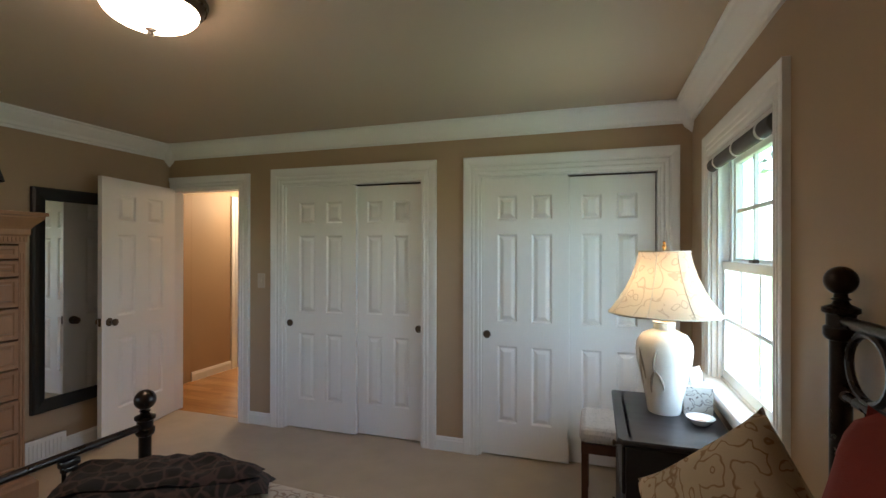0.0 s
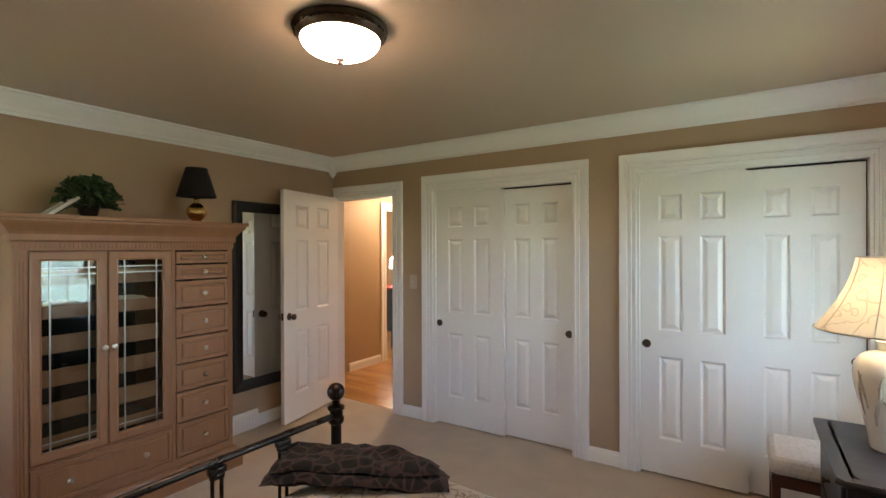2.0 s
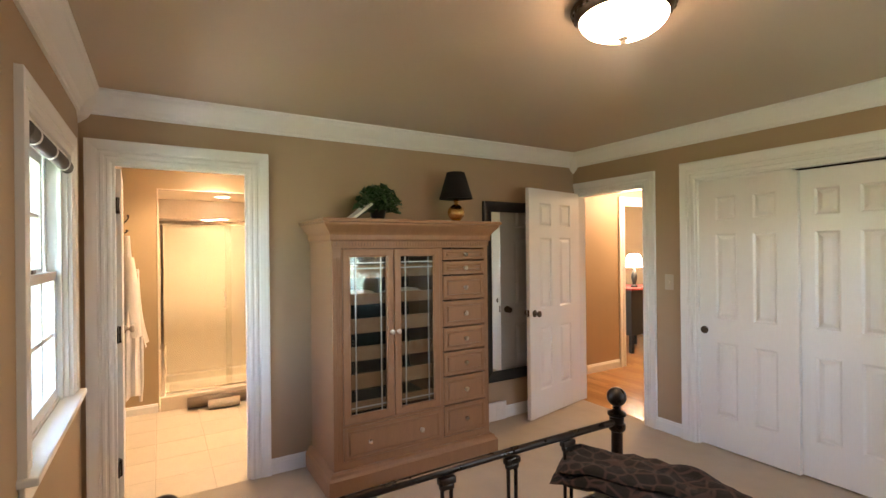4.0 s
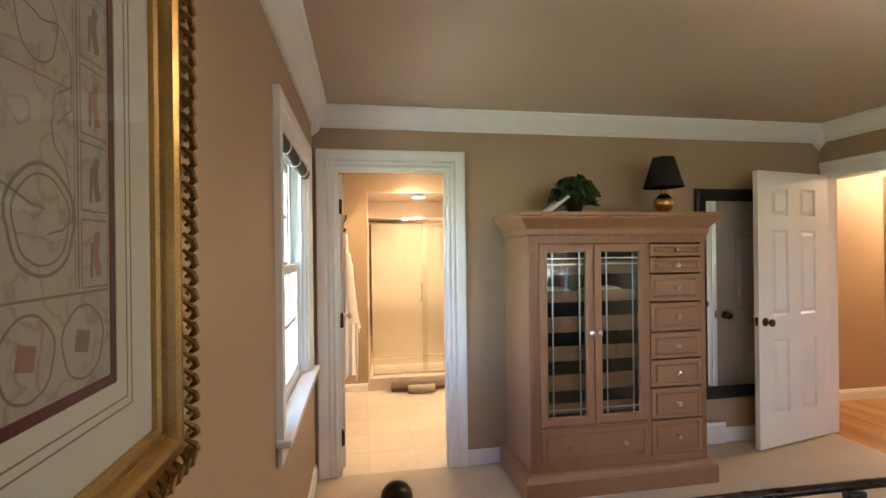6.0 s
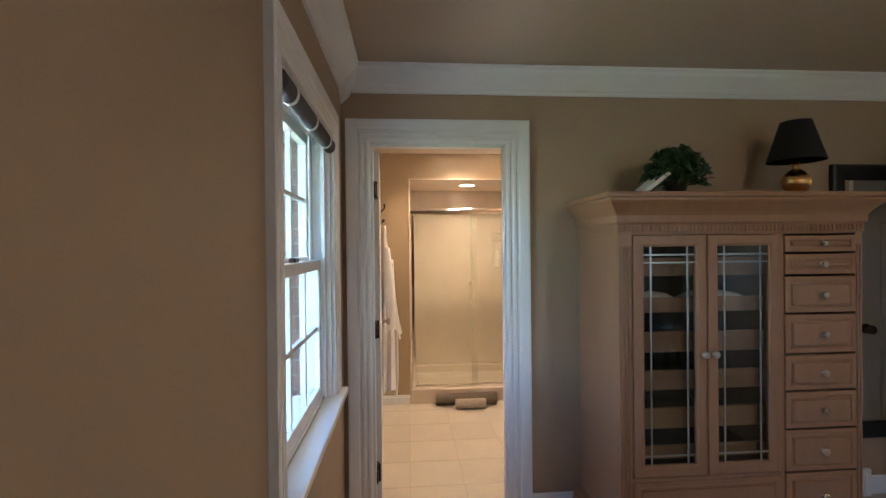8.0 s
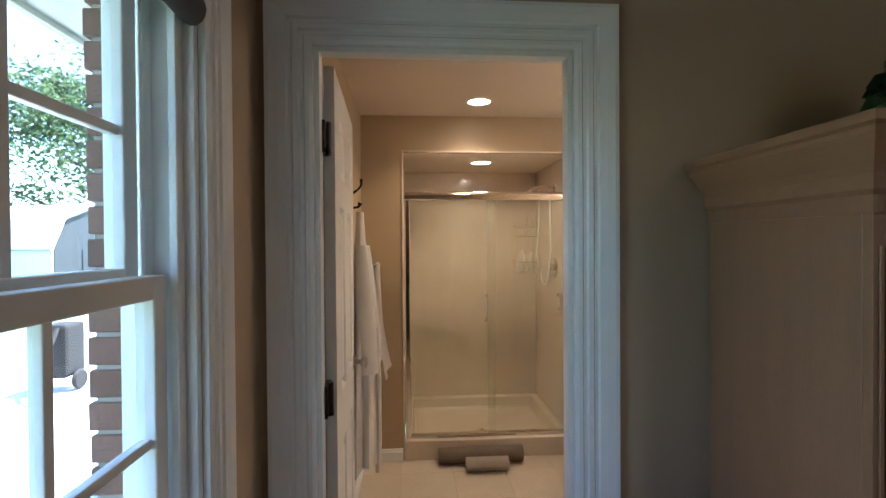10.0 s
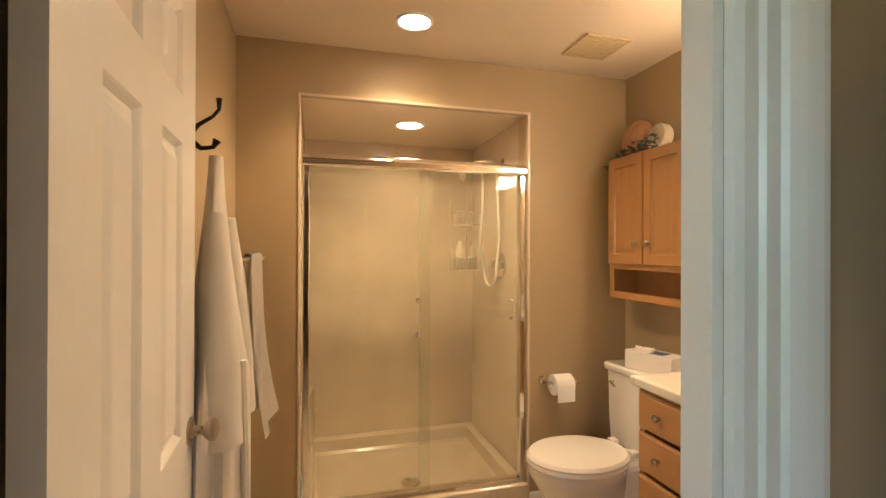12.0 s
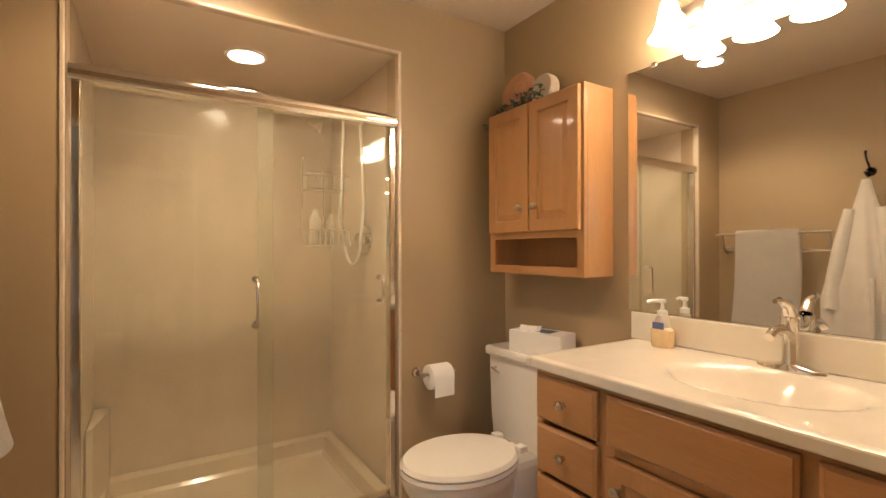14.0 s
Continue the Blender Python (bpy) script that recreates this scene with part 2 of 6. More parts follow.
def ramped(n, l, socket, lo, hi):
    r = n.new("ShaderNodeMapRange")
    r.inputs["From Min"].default_value, r.inputs["From Max"].default_value = lo, hi
    l.new(socket, r.inputs["Value"])
    return r.outputs["Result"]


def scrolls(scale):
    def build(n, l):
        tc, v, w = n.new("ShaderNodeTexCoord"), n.new("ShaderNodeTexVoronoi"), n.new("ShaderNodeMath")
        v.inputs["Scale"].default_value = scale
        noisy, add = n.new("ShaderNodeTexNoise"), n.new("ShaderNodeVectorMath")
        noisy.inputs["Scale"].default_value = scale * 0.8
        add.operation = "MULTIPLY_ADD"
        add.inputs[1].default_value = (0.08, 0.08, 0.08)
        l.new(tc.outputs["Object"], noisy.inputs["Vector"])
        l.new(noisy.outputs["Color"], add.inputs[0])
        l.new(tc.outputs["Object"], add.inputs[2])
        l.new(add.outputs["Vector"], v.inputs["Vector"])
        w.operation, w.inputs[1].default_value = "PINGPONG", 0.21
        l.new(v.outputs["Distance"], w.inputs[0])
        return ramped(n, l, w.outputs[0], 0.165, 0.19)
    return build


def spots(n, l):
    tc, v = n.new("ShaderNodeTexCoord"), n.new("ShaderNodeTexVoronoi")
    v.feature = "DISTANCE_TO_EDGE"
    v.inputs["Scale"].default_value = 20
    l.new(tc.outputs["Object"], v.inputs["Vector"])
    return ramped(n, l, v.outputs["Distance"], 0.05, 0.12)


def mapwork(n, l):
    tc, a, b2, w, mx = n.new("ShaderNodeTexCoord"), n.new("ShaderNodeTexNoise"), n.new("ShaderNodeTexNoise"), n.new("ShaderNodeMath"), n.new("ShaderNodeMath")
    a.inputs["Scale"].default_value, a.inputs["Detail"].default_value = 7, 6
    b2.inputs["Scale"].default_value, b2.inputs["Detail"].default_value = 26, 8
    l.new(tc.outputs["Object"], a.inputs["Vector"])
    l.new(tc.outputs["Object"], b2.inputs["Vector"])
    w.operation, w.inputs[1].default_value = "PINGPONG", 0.05
    l.new(a.outputs["Fac"], w.inputs[0])
    line = ramped(n, l, w.outputs[0], 0.012, 0.0)
    blot = ramped(n, l, b2.outputs["Fac"], 0.56, 0.75)
    mx.operation, mx.use_clamp = "ADD", True
    l.new(line, mx.inputs[0])
    l.new(blot, mx.inputs[1])
    m2 = n.new("ShaderNodeMath")
    m2.operation, m2.inputs[1].default_value = "MULTIPLY", 0.6
    l.new(mx.outputs[0], m2.inputs[0])
    return m2.outputs[0]


M_SPREAD = pattern("cream_scroll_bedspread", (0.72, 0.65, 0.55), (0.40, 0.30, 0.23), scrolls(14))
M_PILLOW = pattern("cream_scroll_pillow", (0.60, 0.51, 0.38), (0.33, 0.22, 0.13), scrolls(17))
M_THROW = pattern("leopard_plush", (0.056, 0.031, 0.027), (0.006, 0.005, 0.0045), spots, bump=0.8)
M_MAP = pattern("old_map_print", (0.50, 0.42, 0.34), (0.24, 0.18, 0.15), mapwork, rough=0.7, bump=0)
M_QUILT = pattern("pale_quilted_cloth", (0.62, 0.57, 0.52), (0.46, 0.42, 0.38), scrolls(22), bump=0.5)


def shade_cloth():
    """Thin cloth that the bulb shines through, with a faint brown twig print."""
    m = pattern("lit_cream_shade", (0.74, 0.60, 0.43), (0.54, 0.41, 0.29), scrolls(13), bump=0.2)
    n, l = m.node_tree.nodes, m.node_tree.links
    b = n["Principled BSDF"]
    tl, mx = n.new("ShaderNodeBsdfTranslucent"), n.new("ShaderNodeMixShader")
    l.new(b.inputs["Base Color"].links[0].from_socket, tl.inputs["Color"])
    mx.inputs["Fac"].default_value = 0.36
    l.new(b.outputs["BSDF"], mx.inputs[1])
    l.new(tl.outputs["BSDF"], mx.inputs[2])
    l.new(mx.outputs["Shader"], n["Material Output"].inputs["Surface"])
    return m


M_SHADE = shade_cloth()


# ---- shaping helpers ----
def part(name, bm, material, parent=None, smooth=False, at=None):
    """A mesh object from bm, in world coordinates, hung under parent."""
    bmesh.ops.recalc_face_normals(bm, faces=bm.faces)
    me = bpy.data.meshes.new(name)
    bm.to_mesh(me)
    bm.free()
    me.materials.append(material)
    if smooth:
        for p in me.polygons:
            p.use_smooth = True
        me.set_sharp_from_angle(angle=radians(40))
    ob = new(name, me)
    if parent:
        ob.parent = parent
        if parent.type == "EMPTY":
            ob.matrix_parent_inverse = parent.matrix_basis.inverted()
    if at:
        ob.matrix_basis = at
    return ob


def thing(name, label, category, base=(0, 0, 0), group=""):
    ob = tagged(new(name), label, category, group)
    ob.empty_display_size = 0.05
    ob.matrix_basis = Matrix.Translation(base)
    return ob


def addbox(bm, lo, hi, bevel=0.0, m=None):
    lo, hi = [min(a, b) for a, b in zip(lo, hi)], [max(a, b) for a, b in zip(lo, hi)]
    r = bmesh.ops.create_cube(bm, size=1)["verts"]
    for v in r:
        v.co = Vector([lo[i] + (v.co[i] + 0.5) * (hi[i] - lo[i]) for i in range(3)])
    if m:
        bmesh.ops.transform(bm, matrix=m, verts=r)
    if bevel:
        es = {e for v in r for e in v.link_edges}
        bmesh.ops.bevel(bm, geom=list(es), offset=bevel, segments=2, affect="EDGES", profile=0.5)
    return bm


def boxpart(name, lo, hi, material, parent=None, bevel=0.0, m=None):
    return part(name, addbox(bmesh.new(), lo, hi, bevel, m), material, parent)


def addlathe(bm, profile, centre=(0, 0, 0), seg=28, m=None):
    """Turns (radius, height) pairs round an upright axis."""
    rings = []
    for r, z in profile:
        rings.append([bm.verts.new((max(r, 1e-4) * math.cos(2 * math.pi * i / seg), max(r, 1e-4) * math.sin(2 * math.pi * i / seg), z)) for i in range(seg)])
    for a, b in zip(rings, rings[1:]):
        for i in range(seg):
            bm.faces.new((a[i], a[(i + 1) % seg], b[(i + 1) % seg], b[i]))
    for ring in (rings[0], rings[-1]):
        bm.faces.new(ring)
    vs = [v for r in rings for v in r]
    bmesh.ops.transform(bm, matrix=Matrix.Translation(centre) @ (m or Matrix()), verts=vs)
    return bm


def lathe(name, profile, centre, material, parent=None, seg=28, m=None):
    return part(name, addlathe(bmesh.new(), profile, centre, seg, m), material, parent, True)


def addtube(bm, pts, r, seg=10):
    pts = [Vector(p) for p in pts]
    rs = r if isinstance(r, (list, tuple)) else [r] * len(pts)
    rings, ref = [], None
    for i, p in enumerate(pts):
        d = (pts[min(i + 1, len(pts) - 1)] - pts[max(i - 1, 0)]).normalized()
        if ref is None:
            ref = d.orthogonal().normalized()
        ref = (ref - d * ref.dot(d)).normalized()
        s = d.cross(ref)
        rings.append([bm.verts.new(p + rs[i] * (math.cos(a) * ref + math.sin(a) * s)) for a in [2 * math.pi * k / seg for k in range(seg)]])
    for a, b in zip(rings, rings[1:]):
        for k in range(seg):
            bm.faces.new((a[k], a[(k + 1) % seg], b[(k + 1) % seg], b[k]))
    bm.faces.new(rings[0])
    bm.faces.new(rings[-1])
    return bm


def tube(name, pts, r, material, parent=None, seg=10):
    return part(name, addtube(bmesh.new(), pts, r, seg), material, parent, True)


def addsweep(bm, stations, profile, closed=False):
    """Joins copies of a profile: each station is a function from a profile pair to a place."""
    rows = [[bm.verts.new(st(a, d)) for a, d in profile] for st in stations]
    n = len(profile)
    pairs = list(zip(rows, rows[1:])) + ([(rows[-1], rows[0])] if closed else [])
    for p, q in pairs:
        for i in range(n):
            bm.faces.new((p[i], p[(i + 1) % n], q[(i + 1) % n], q[i]))
    if not closed:
        bm.faces.new(rows[0])
        bm.faces.new(rows[-1])
    return bm


CASING = [(0, 0), (0, 0.014), (0.008, 0.018), (0.018, 0.018), (0.022, 0.013), (0.030, 0.013), (0.034, 0.019), (0.046, 0.019), (0.050, 0.013), (0.058, 0.013), (0.062, 0.020), (0.080, 0.024), (0.100, 0.026), (0.110, 0.024), (0.110, 0)]


def surround(name, spot, u0, u1, z0, z1, material, profile=CASING, sides=3, parent=None, widen=1.0):
    """A mitred frame round an opening; spot(u, z, depth) gives a place on the wall."""
    if sides == 3:
        corners = [(u0, z0, -1, 0), (u0, z1, -1, 1), (u1, z1, 1, 1), (u1, z0, 1, 0)]
    else:
        corners = [(u0, z0, -1, -1), (u0, z1, -1, 1), (u1, z1, 1, 1), (u1, z0, 1, -1)]
    st = [(lambda a, d, c=c: spot(c[0] + c[2] * a, c[1] + c[3] * a * widen, d)) for c in corners]
    return part(name, addsweep(bmesh.new(), st, profile, sides == 4), material, parent)


def structure(ob, label):
    return tagged(ob, label, "", "", "structure")


def holed_wall(name, label, axis, at0, at1, u0, u1, z0, z1, holes, material):
    """A wall slab between two planes with openings (u0, u1, z0, z1)."""
    us = sorted({u0, u1, *[h[0] for h in holes], *[h[1] for h in holes]})
    zs = sorted({z0, z1, *[h[2] for h in holes], *[h[3] for h in holes]})
    solid = lambda i, k: 0 <= i < len(us) - 1 and 0 <= k < len(zs) - 1 and not any(h[0] <= (us[i] + us[i + 1]) / 2 <= h[1] and h[2] <= (zs[k] + zs[k + 1]) / 2 <= h[3] for h in holes)
    place = (lambda a, u, z: (a, u, z)) if axis == "x" else (lambda a, u, z: (u, a, z))
    bm = bmesh.new()
    def quad(*p):
        bm.faces.new([bm.verts.new(place(*q)) for q in p])
    for i in range(len(us) - 1):
        for k in range(len(zs) - 1):
            if not solid(i, k):
                continue
            a, b, c, d = us[i], us[i + 1], zs[k], zs[k + 1]
            quad((at0, a, c), (at0, b, c), (at0, b, d), (at0, a, d))
            quad((at1, a, c), (at1, b, c), (at1, b, d), (at1, a, d))
            for di, dk, e in ((-1, 0, (a, c, a, d)), (1, 0, (b, c, b, d)), (0, -1, (a, c, b, c)), (0, 1, (a, d, b, d))):
                if not solid(i + di, k + dk):
                    quad((at0, e[0], e[1]), (at0, e[2], e[3]), (at1, e[2], e[3]), (at1, e[0], e[1]))
    bmesh.ops.remove_doubles(bm, verts=bm.verts, dist=1e-5)
    return structure(part(name, bm, material), label)


# ---- the shell ----
XW, XE, YS, YN, ZC = -3.72, 0.51, -0.195, 3.65, 2.385     # bedroom
BX0, BX1, BY0, BY1, BZ = -5.56, -3.768, -0.10, 1.917, 2.305  # bathroom
W1 = (2.205, 3.145, 0.80, 1.955)    # east window opening: y, y, z, z
W2 = (-3.36, -2.475, 0.78, 1.955)  # south window opening: x, x, z, z
BD = (-0.045, 0.680, 1.993)         # bathroom door opening
HD = (-3.70, -2.945, 1.99)          # hall door opening
C1 = (-2.505, -1.285, 1.99)         # closets
C2 = (-0.857, 0.328, 1.99)

structure(boxpart("floor", (XW, YS, -0.1), (XE, 3.71, 0), M_CARPET), "beige cut-pile carpet across the bedroom")
structure(boxpart("ceiling", (XW - 0.1, YS - 0.2, ZC), (XE + 0.2, YN + 0.12, ZC + 0.12), M_CEIL), "tan painted plaster ceiling")
holed_wall("wall_west", "tan painted wall with the bathroom doorway", "x", XW, BX1, YS - 0.16, YN + 0.12, -0.1, ZC + 0.1, [(BD[0], BD[1], -0.1, BD[2])], M_WALL)
holed_wall("wall_north", "tan painted wall with hall doorway and two closets", "y", YN, YN + 0.12, XW, XE + 0.2, -0.1, ZC + 0.1,
           [(HD[0], HD[1], -0.1, HD[2]), (C1[0], C1[1], -0.1, C1[2]), (C2[0], C2[1], -0.1, C2[2])], M_WALL)
holed_wall("wall_south", "tan painted wall with a double-hung window", "y", YS, YS - 0.14, XW - 0.12, XE + 0.2, -0.3, ZC + 0.1, [W2], M_WALL)
holed_wall("wall_east", "tan painted wall with a double-hung window", "x", XE, XE + 0.14, YS, YN, -0.3, ZC + 0.1, [W1], M_WALL)

# crown moulding all round, mitred
CROWN = [(0.0, 0.0), (0.105, 0.0), (0.105, -0.012), (0.092, -0.018), (0.085, -0.035), (0.060, -0.062), (0.036, -0.085), (0.026, -0.105), (0.016, -0.112), (0.014, -0.128), (0.0, -0.128)]
bm = bmesh.new()
addsweep(bm, [lambda d, z: (XW + d, YS + d, ZC + z), lambda d, z: (XE - d, YS + d, ZC + z), lambda d, z: (XE - d, YN - d, ZC + z), lambda d, z: (XW + d, YN - d, ZC + z)], CROWN, True)
structure(part("trim_crown", bm, M_WHITE), "white painted crown moulding under the ceiling")
for sx, cx in ((1, XW), (-1, XE)):
    for sy, cy in ((1, YS), (-1, YN)):
        bm = bmesh.new()
        rows = [(0.125, -0.001), (0.125, -0.02), (0.10, -0.055), (0.062, -0.115), (0.045, -0.15), (0.018, -0.172), (0.004, -0.185)]
        rings = [[bm.verts.new((cx + sx * a, cy + sy * b, ZC + z)) for a, b in ((0, 0), (d, 0), (d, d * 0.55), (d * 0.55, d), (0, d))] for d, z in rows]
        for p, q in zip(rings, rings[1:]):
            for i in range(5):
                bm.faces.new((p[i], p[(i + 1) % 5], q[(i + 1) % 5], q[i]))
        bm.faces.new(rings[0]), bm.faces.new(rings[-1])
        structure(part("trim_crown_corner", bm, M_WHITE), "white corner block of the crown moulding")

# baseboards
BASE = [(0, 0), (0.016, 0), (0.016, 0.075), (0.011, 0.082), (0.011, 0.090), (0.006, 0.1), (0, 0.1)]
def baseboard(p, q, inward, tall=1.0):
    p, q, n = Vector((*p, 0.001)), Vector((*q, 0.001)), Vector((*inward, 0))
    st = [(lambda d, z, c=c: c + n * d + Vector((0, 0, z * tall))) for c in (p, q)]
    return structure(part("baseboard", addsweep(bmesh.new(), st, BASE), M_WHITE), "white painted baseboard")


W = 0.11
for a, b in ((HD[1] + W, C1[0] - W), (C1[1] + W, C2[0] - W), (C2[1] + W, XE)):
    baseboard((a, YN), (b, YN), (0, -1))
baseboard((XW, BD[1] + W + 0.02), (XW, YN), (1, 0))
baseboard((XW + 0.02, YS), (XE, YS), (0, 1))
baseboard((XE, YS), (XE, YN), (-1, 0))

# door and closet casings
north = lambda u, z, d: (u, YN - d, z)
west = lambda u, z, d: (XW + d, u, z)
structure(surround("trim_closet", north, C1[0], C1[1], 0, C1[2], M_WHITE, widen=1.18), "white fluted casing round a closet")
structure(surround("trim_closet", north, C2[0], C2[1], 0, C2[2], M_WHITE, widen=1.18), "white fluted casing round a closet")
structure(surround("trim_bath_door", west, BD[0], BD[1], 0, BD[2], M_WHITE, [(1.14 * a, d) for a, d in CASING]), "white fluted casing round the bathroom doorway")
bm = bmesh.new()
hst = [lambda a, d: (HD[0], YN - d, HD[2] + a), lambda a, d: (HD[1] + a, YN - d, HD[2] + a), lambda a, d: (HD[1] + a, YN - d, 0)]
addsweep(bm, hst, CASING)
structure(part("trim_hall_door", bm, M_WHITE), "white casing round the hall doorway")


def lining(axis, u0, u1, z1, a0, a1, t=0.015):
    """White jamb boards inside a doorway."""
    bm = bmesh.new()
    for lo, hi in (((u0, 0.002), (u0 + t, z1)), ((u1 - t, 0.002), (u1, z1)), ((u0 + t, z1 - t), (u1 - t, z1))):
        if axis == "x":
            addbox(bm, (a0, lo[0], lo[1]), (a1, hi[0], hi[1]))
        else:
            addbox(bm, (lo[0], a0, lo[1]), (hi[0], a1, hi[1]))
    return structure(part("trim_jamb", bm, M_WHITE), "white painted door jamb")


lining("x", BD[0], BD[1], BD[2], XW - 0.001, BX1 + 0.001)
lining("y", HD[0], HD[1], HD[2], YN + 0.001, YN + 0.119)
for c in (C1, C2):
    lining("y", c[0], c[1], c[2], YN + 0.001, YN + 0.119)
    structure(boxpart("wall_closet_back", (c[0] - 0.1, YN + 0.6, -0.1), (c[1] + 0.1, YN + 0.65, ZC), M_WALL), "closet back wall")
    structure(boxpart("wall_closet_side", (c[0] - 0.1, YN + 0.121, -0.1), (c[0] - 0.05, YN + 0.599, ZC), M_WALL), "closet side wall")
    structure(boxpart("wall_closet_side", (c[1] + 0.05, YN + 0.121, -0.1), (c[1] + 0.1, YN + 0.599, ZC), M_WALL), "closet side wall")
    structure(boxpart("floor_closet", (c[0] - 0.1, 3.712, -0.1), (c[1] + 0.1, YN + 0.6, -0.002), M_CARPET), "carpet inside the closet")
    structure(boxpart("ceiling_closet", (c[0] - 0.1, YN + 0.121, ZC - 0.15), (c[1] + 0.1, YN + 0.6, ZC - 0.1), M_WALL), "closet ceiling")

# bathroom shell
structure(boxpart("floor_bath", (BX0 - 0.12, BY0 - 0.1, -0.1), (BX1 + 0.12, BY1 + 0.1, -0.0012), M_GROUT), "grouted bathroom floor under cream tiles")
structure(boxpart("ceiling_bath", (BX0 - 0.1, BY0 - 0.1, BZ), (BX1, BY1 + 0.1, BZ + 0.1), M_BCEIL), "cream painted bathroom ceiling")
structure(boxpart("wall_bath_south", (BX0 - 0.12, BY0 - 0.095, -0.1), (BX1, BY0, BZ), M_BWALL), "tan painted bathroom wall with towel rail")
structure(boxpart("wall_bath_north", (BX0 - 0.12, BY1, -0.1), (BX1, BY1 + 0.1, BZ), M_BWALL), "tan painted bathroom wall behind mirror and vanity")
SH = (0.178, 1.322, 2.067)
holed_wall("wall_bath_west", "tan painted wall with the shower alcove", "x", BX0, BX0 - 0.12, BY0, BY1, -0.1, BZ, [(SH[0], SH[1], -0.1, SH[2])], M_BWALL)
baseboard((BX0, BY0), (BX0, SH[0] - 0.012), (1, 0), 0.8)
baseboard((BX0, SH[1] + 0.012), (BX0, BY1), (1, 0), 0.8)
baseboard((BX0, BY0), (BX1, BY0), (0, 1), 0.8)

# hall and the room beyond
structure(boxpart("wall_hall_west", (-4.42, 4.47, -0.1), (-4.32, 5.06, 2.4), M_WALL), "tan painted hall wall")
structure(boxpart("wall_hall_end", (-5.4, 4.36, -0.1), (-4.32, 4.469, 2.4), M_WALL), "tan painted end wall of the hall")
structure(boxpart("wall_hall_lintel", (-4.42, 5.061, 2.02), (-4.32, 5.95, 2.4), M_WALL), "tan painted wall over a doorway")
structure(boxpart("wall_hall_west_far", (-4.42, 5.951, -0.1), (-4.32, 7.2, 2.4), M_WALL), "tan painted hall wall")
structure(boxpart("wall_hall_east", (-2.62, YN + 0.121, -0.1), (-2.52, 7.2, 2.4), M_WALL), "tan painted hall wall")
structure(boxpart("wall_hall_north", (-6.6, 7.2, -0.1), (-2.52, 7.3, 2.4), M_WALL), "tan painted far wall")
structure(boxpart("wall_hall_south", (-5.4, YN - 0.1, -0.1), (XW - 0.122, YN + 0.119, 2.4), M_WALL), "tan painted hall wall")
structure(boxpart("wall_far_room", (-6.7, 4.36, -0.1), (-6.6, 7.2, 2.4), M_WALL), "tan painted wall of the far room")
structure(boxpart("wall_hall_close", (-5.5, YN - 0.1, -0.1), (-5.4, 4.36, 2.4), M_WALL), "tan painted hall end")
structure(boxpart("ceiling_hall", (-6.7, YN + 0.121, 2.4), (-2.52, 7.3, 2.5), M_BCEIL), "pale hall ceiling")
structure(boxpart("floor_hall", (-6.7, 3.712, -0.1), (-2.52, 7.3, -0.004), M_OAK), "oak strip floor in the hall")
east_face = lambda u, z, d: (-4.32 + d, u, z)
structure(surround("trim_far_door", east_face, 5.17, 5.95, 0, 2.0, M_WHITE), "white casing round a far doorway")
st = [(lambda d, z, y=y: (-4.32 + d, y, z)) for y in (4.47, 5.06)]
structure(part("baseboard_hall", addsweep(bmesh.new(), st, BASE), M_WHITE), "white hall baseboard")

# ---- doors ----
def six_panel(w, h, t, flat_back=False):
    """A moulded six-panel slab, 0..w wide, 0..h high, its face at y = 0 and back at y = t."""
    s, mid = 0.115 * w / 0.61, 0.10 * w / 0.61
    pw = (w - 2 * s - mid) / 2
    us = [0, s, s + pw, s + pw + mid, w - s, w]
    zs = [0, 0.23, 0.23 + 0.54, 0.77 + 0.17, 0.94 + 0.62, 1.56 + 0.10, h - 0.12, h]
    bm = bmesh.new()
    for side, yy, sg in ((0, 0.0, 1), (1, t, -1)):
        for i in range(5):
            for k in range(7):
                a, b, c, d = us[i], us[i + 1], zs[k], zs[k + 1]
                if i in (1, 3) and k in (1, 3, 5) and not (side and flat_back):
                    rings = []
                    for inset, depth in ((0, 0), (0.004, 0.003), (0.012, 0.012), (0.019, 0.012), (0.040, 0.003), (0.044, 0.002)):
                        rings.append([bm.verts.new((x, yy + sg * depth, z)) for x, z in ((a + inset, c + inset), (b - inset, c + inset), (b - inset, d - inset), (a + inset, d - inset))])
                    for p, q in zip(rings, rings[1:]):
                        for j in range(4):
                            bm.faces.new((p[j], p[(j + 1) % 4], q[(j + 1) % 4], q[j]))
                    bm.faces.new(rings[-1])
                else:
                    bm.faces.new([bm.verts.new(v) for v in ((a, yy, c), (b, yy, c), (b, yy, d), (a, yy, d))])
    for p, q in (((0, 0), (w, 0)), ((w, 0), (w, h)), ((w, h), (0, h)), ((0, h), (0, 0))):
        bm.faces.new([bm.verts.new(v) for v in ((p[0], 0, p[1]), (q[0], 0, q[1]), (q[0], t, q[1]), (p[0], t, p[1]))])
    bmesh.ops.remove_doubles(bm, verts=bm.verts, dist=1e-5)
    return bm


def placed(bm, m):
    bmesh.ops.transform(bm, matrix=m, verts=bm.verts)
    return bm


